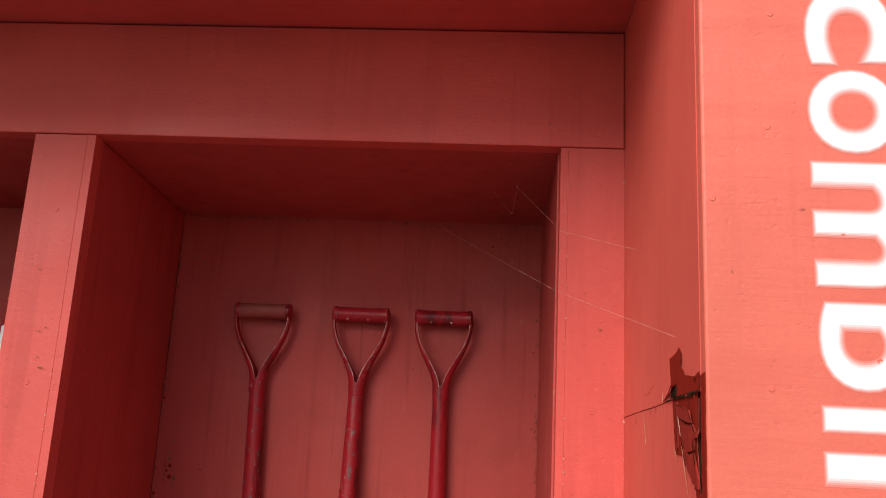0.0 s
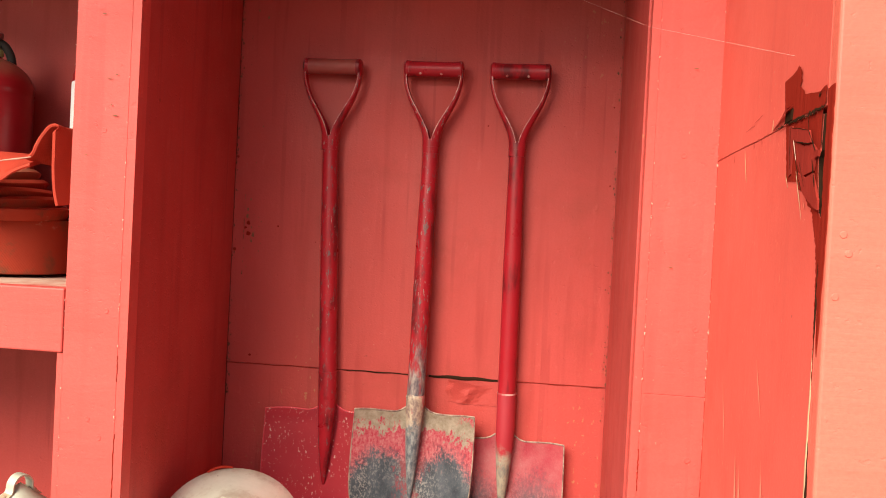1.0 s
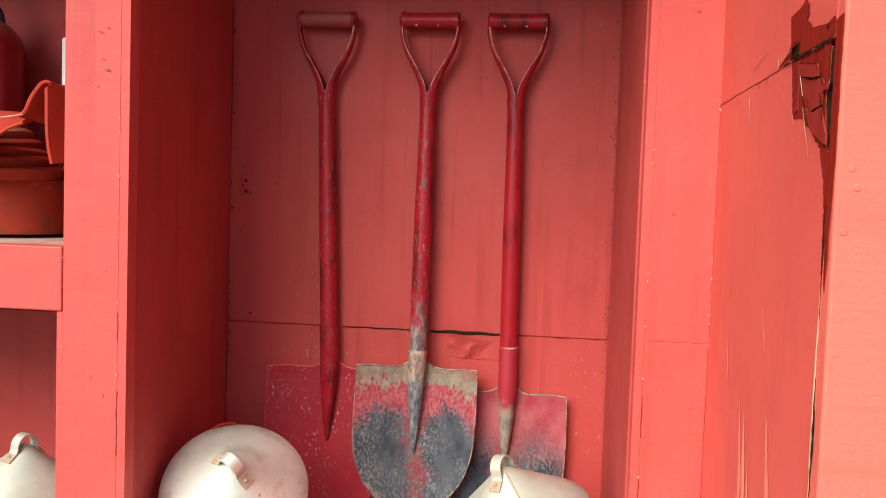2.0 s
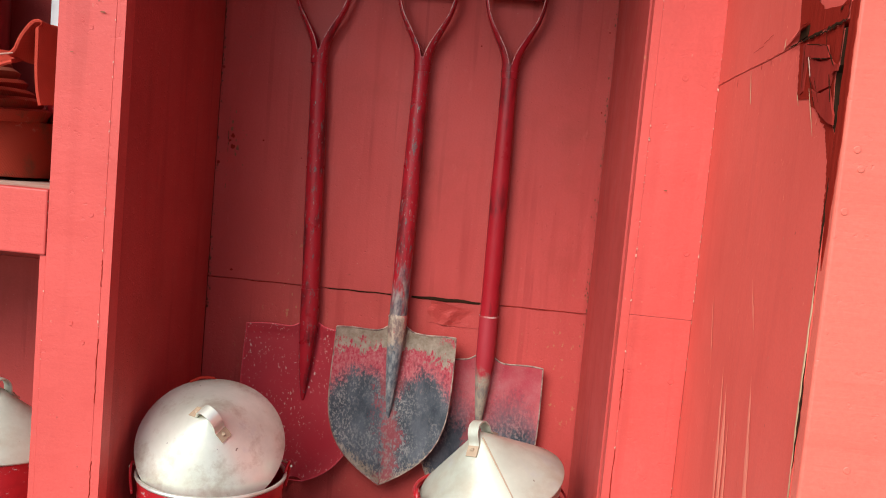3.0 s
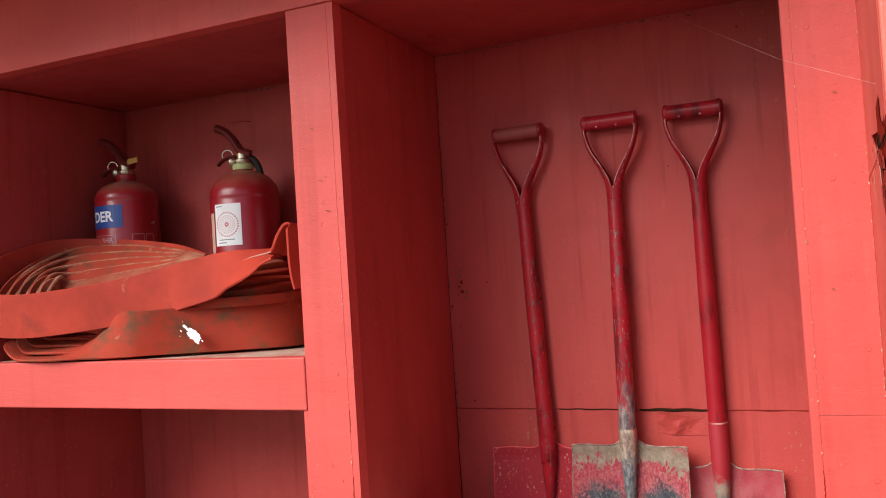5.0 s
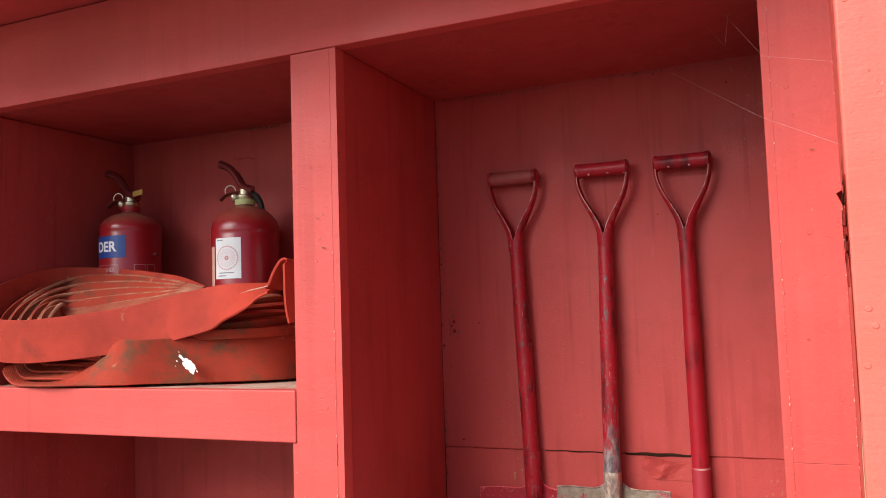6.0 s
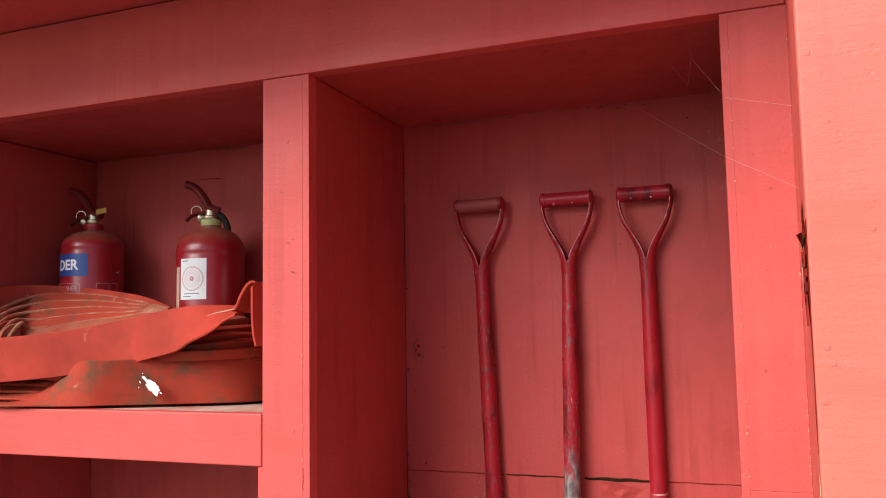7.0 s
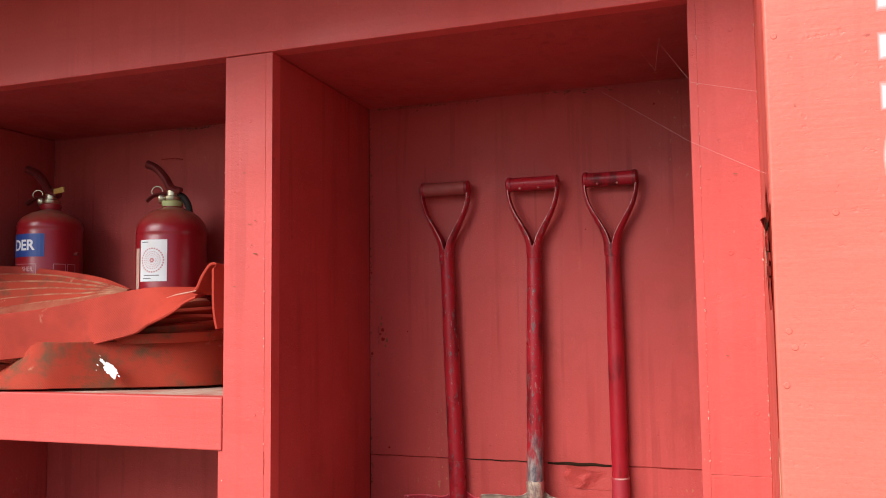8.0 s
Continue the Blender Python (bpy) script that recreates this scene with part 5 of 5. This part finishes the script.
# ---------------------------------------------------------------- small things on the boards
bm = bmesh.new()
grid = []
for j in range(9):
    v = j / 8
    row = []
    for i in range(17):
        u = i / 16
        crease = max(0, 1 - abs(u - 0.30 - 0.25 * v) / 0.14) * 0.006 - max(0, 1 - abs(u - 0.62 - 0.2 * v) / 0.10) * 0.004
        lift = 0.015 * v ** 1.4 * (0.55 + 0.45 * math.sin(5.0 * u + 0.4)) + crease * math.sin(math.pi * min(1, v + 0.15))
        lift *= min(1, 6 * u + 0.2) * min(1, 5 * (1 - u) + 0.15)
        row.append(bm.verts.new((0.088 + 0.106 * u + 0.004 * math.sin(9 * v) * (1 - u), -0.0008 - max(0, lift), 1.111 + 0.012 * max(0, 0.35 - u) + (0.043 + 0.004 * math.sin(7 * u)) * v)))
    grid.append(row)
for j in range(8):
    for i in range(16):
        bm.faces.new((grid[j][i], grid[j][i + 1], grid[j + 1][i + 1], grid[j + 1][i]))
part("paint_flap", bm, M_PANEL, cab, "buckled torn paint below the seam")
# open seam between the back boards, wider between the shafts
for x0, x1, w in ((-0.377, -0.17, 0.0007), (-0.13, 0.02, 0.0012), (0.05, 0.19, 0.0036), (0.215, 0.402, 0.0006)):
    n = 12
    pts = [(x0 + (x1 - x0) * k / n, -0.0008, SEAM + 0.0008 * math.sin(5.0 * k) + 0.003 * (0.05 < x0 < 0.1)) for k in range(n + 1)]
    part("open_seam", tube(pts, [w * (0.5 + 0.5 * math.sin(math.pi * (k + 0.4) / (n + 0.8))) for k in range(n + 1)], 6, flat=0.3), M_DARK if w > 0.001 else M_UNDER, cab)
for x, z, r in ((-0.28, 1.451, 0.004), (-0.344, 1.455, 0.008), (-0.343, 1.433, 0.008), (-0.35, 1.445, 0.005), (-0.199, 1.422, 0.002), (0.145, 1.673, 0.003), (0.392, 1.718, 0.003), (0.392, 1.563, 0.003), (-0.328, 1.181, 0.005), (-0.372, 1.592, 0.005), (-0.371, 1.399, 0.006), (0.30, 1.94, 0.004)):
    n, r = 10, 0.62 * r
    bm = bmesh.new()
    rim = [bm.verts.new((x + r * rnd.uniform(0.7, 1.1) * math.cos(6.283 * i / n), -0.0005, z + r * rnd.uniform(0.7, 1.1) * math.sin(6.283 * i / n))) for i in range(n)]
    mid = bm.verts.new((x, -0.0012, z))
    for i in range(n):
        bm.faces.new((rim[i], rim[(i + 1) % n], mid))
    part("knot", bm, M_UNDER, cab)
for x, z in ((0.489, 1.334), (0.487, 1.149), (0.460, 1.578), (-0.404, 1.583), (-0.411, 1.140), (-0.388, 1.307), (-0.391, 1.112), (0.44, 1.80), (-0.40, 1.86), (0.47, 1.93)):
    part("nail_head", lathe([(0.0045, 0), (0.004, 0.0010), (0.0016, 0.0011), (0, 0.0004)], 10, m=pose(x, FACE - 0.0005, z, 90, 0, 0)), M_STILE, cab, smooth=True)
# chipped paint along the stile edges
bm = bmesh.new()
for x, lo, hi, n in ((XR + 0.0120, 0.75, 1.95, 40), (XB - 0.0140, 1.05, 1.95, 18), (XJ - 0.001, 0.8, 1.95, 60), (XA + 0.0010, 0.9, 1.95, 14)):
    for _ in range(n):
        z = rnd.uniform(lo, hi) if rnd.random() < 0.5 else rnd.gauss(1.35, 0.16)
        r = 0.0005 + 0.0012 * rnd.random() ** 2.5
        k = 6
        bm.faces.new([bm.verts.new((x + rnd.uniform(-0.001, 0.001) + r * 0.55 * math.cos(6.283 * i / k) * rnd.uniform(0.6, 1.2), FACE - 0.0035, z + r * 1.7 * math.sin(6.283 * i / k) * rnd.uniform(0.6, 1.2))) for i in range(k)])
tagged(part("paint_chip", bm, M_CHIP, cab, "chipped paint showing pale wood"), kind="stuff")
for x, z0, z1 in ((XB - 0.0142, 1.02, 1.12), (XB - 0.0142, 0.86, 0.93), (XB - 0.0142, 1.20, 1.24), (XR + 0.0122, 0.80, 1.04), (XR + 0.0122, 1.10, 1.16)):
    n = 16
    pts = [(x + rnd.uniform(-0.0007, 0.0007), FACE - 0.0010, z0 + (z1 - z0) * k / n) for k in range(n + 1)]
    part("strip_crack", tube(pts, [rnd.uniform(0.0003, 0.0010) for _ in pts], 6, flat=0.3), M_UNDER, cab)
bm = bmesh.new()
for _ in range(60):
    z, r = (rnd.gauss(1.45, 0.04) if rnd.random() < 0.6 else rnd.uniform(1.2, 1.9)), 0.0008 + 0.0035 * rnd.random() ** 3
    if rnd.random() < 0.5:
        x = XB + 0.004 + abs(rnd.gauss(0, 0.018))
        bm.faces.new([bm.verts.new((x + r * rnd.uniform(0.5, 1.1) * math.cos(6.283 * i / 7), -0.0012, z + 1.5 * r * rnd.uniform(0.5, 1.1) * math.sin(6.283 * i / 7))) for i in range(7)])
    else:
        bm.faces.new([bm.verts.new((XB + 0.0012, -0.004 - abs(rnd.gauss(0, 0.001)) - r * rnd.uniform(0.4, 0.9) * (1 + math.cos(6.283 * i / 7)), z + 2.2 * r * rnd.uniform(0.5, 1.1) * math.sin(6.283 * i / 7))) for i in range(7)])
for x, z, w, h in ((-0.398, 1.662, 0.0055, 0.0007), (-0.386, 1.668, 0.0025, 0.0010), (-0.393, 1.622, 0.0012, 0.0014), (-0.386, 1.606, 0.0045, 0.0013), (-0.410, 1.76, 0.004, 0.0009), (-0.43, 1.545, 0.003, 0.0006), (0.45, 1.42, 0.003, 0.0009), (0.47, 1.70, 0.004, 0.0008)):
    bm.faces.new([bm.verts.new((x + w * rnd.uniform(0.7, 1.1) * math.cos(6.283 * i / 9), FACE - 0.0035, z + h * rnd.uniform(0.6, 1.2) * math.sin(6.283 * i / 9))) for i in range(9)])
tagged(part("dirt_fleck", bm, M_FLECK, cab, "brown dirt flecks and dents in the paint"), kind="stuff")

# nicks and lifted flakes of paint round the break
bm = bmesh.new()
for _ in range(110):
    y = -0.52 - 0.42 * rnd.random()
    z = rnd.gauss(1.545, 0.035) if rnd.random() < 0.55 else rnd.uniform(1.0, 1.56)
    w, h = 0.0004 + 0.0010 * rnd.random() ** 2, 0.001 + 0.005 * rnd.random() ** 2
    bm.faces.new([bm.verts.new((jamb_x(y) - 0.0012, y + w * math.cos(6.283 * i / 7) * rnd.uniform(0.5, 1.2), z + h * math.sin(6.283 * i / 7) * rnd.uniform(0.5, 1.2))) for i in range(7)])
tagged(part("paint_nick", bm, M_SCRAPE, wall, "small pale nicks in the paint"), kind="stuff")
# dirt and old web caught in the joints of the bays
bm = bmesh.new()


def joint_dirt(a, b, u, v, count):
    """Ragged specks strewn along the joint from a to b, lying on the face spanned by the joint and u, lifted along v."""
    a, b, u, v = Vector(a), Vector(b), Vector(u), Vector(v)
    t = (b - a).normalized()
    clump = [rnd.random() for _ in range(7)]
    for _ in range(count):
        f = rnd.random() if rnd.random() < 0.35 else min(1, max(0, rnd.gauss(rnd.choice(clump), 0.05)))
        c = a.lerp(b, f) + u * abs(rnd.gauss(0, 0.0035)) + v * 0.0014
        r = 0.0004 + 0.0017 * rnd.random() ** 3
        bm.faces.new([bm.verts.new(c + t * (2.0 * r * rnd.uniform(0.4, 1.2) * math.cos(6.283 * i / 7)) + u * (r * rnd.uniform(0.4, 1.2) * math.sin(6.283 * i / 7))) for i in range(7)])


joint_dirt((-0.376, 0, ZC), (XR, 0, ZC), (0, 0, -1), (0, -1, 0), 220)
joint_dirt((-0.376, 0, 1.10), (-0.376, 0, ZC), (1, 0, 0), (0, -1, 0), 260)
joint_dirt((XR - 0.003, 0, 1.0), (XR - 0.003, 0, ZC), (-1, 0, 0), (0, -1, 0), 140)
joint_dirt((XL, 0, ZC), (XA, 0, ZC), (0, 0, -1), (0, -1, 0), 180)
joint_dirt((XL, 0, 1.34), (XL, 0, ZC), (1, 0, 0), (0, -1, 0), 120)
tagged(part("joint_dirt", bm, M_DIRT, cab, "dark dirt caught in the board joints"), kind="stuff")

# spider threads across the top corner
for pts in (((0.340, -0.293, 1.985), (0.41, -0.495, 1.850), (0.507, -0.60, 1.80)), ((0.19, -0.01, 1.975), (0.402, -0.49, 1.758), (0.513, -0.86, 1.64)), ((0.515, -0.773, 2.0), (0.518, -0.872, 1.751)), ((0.30, -0.25, 1.986), (0.335, -0.30, 1.93), (0.345, -0.31, 1.986)), ((-0.105, -0.33, 1.986), (-0.088, -0.325, 1.983))):
    web = thing("spider_thread", "fine dusty spider thread across the cabinet corner", "cobweb", "spider threads")
    part("thread", tube(pts, 0.00015, 5, up=(0.3, 0.2, 1)), M_SILK, web)
nail = thing("bent_nail", "thin dark bent nail in the back panel", "nail")
part("wire", tube([(-0.916, 0.0, 1.906), (-0.93, -0.012, 1.908), (-0.968, -0.02, 1.906)], 0.0009, 6), M_UNDER, nail)
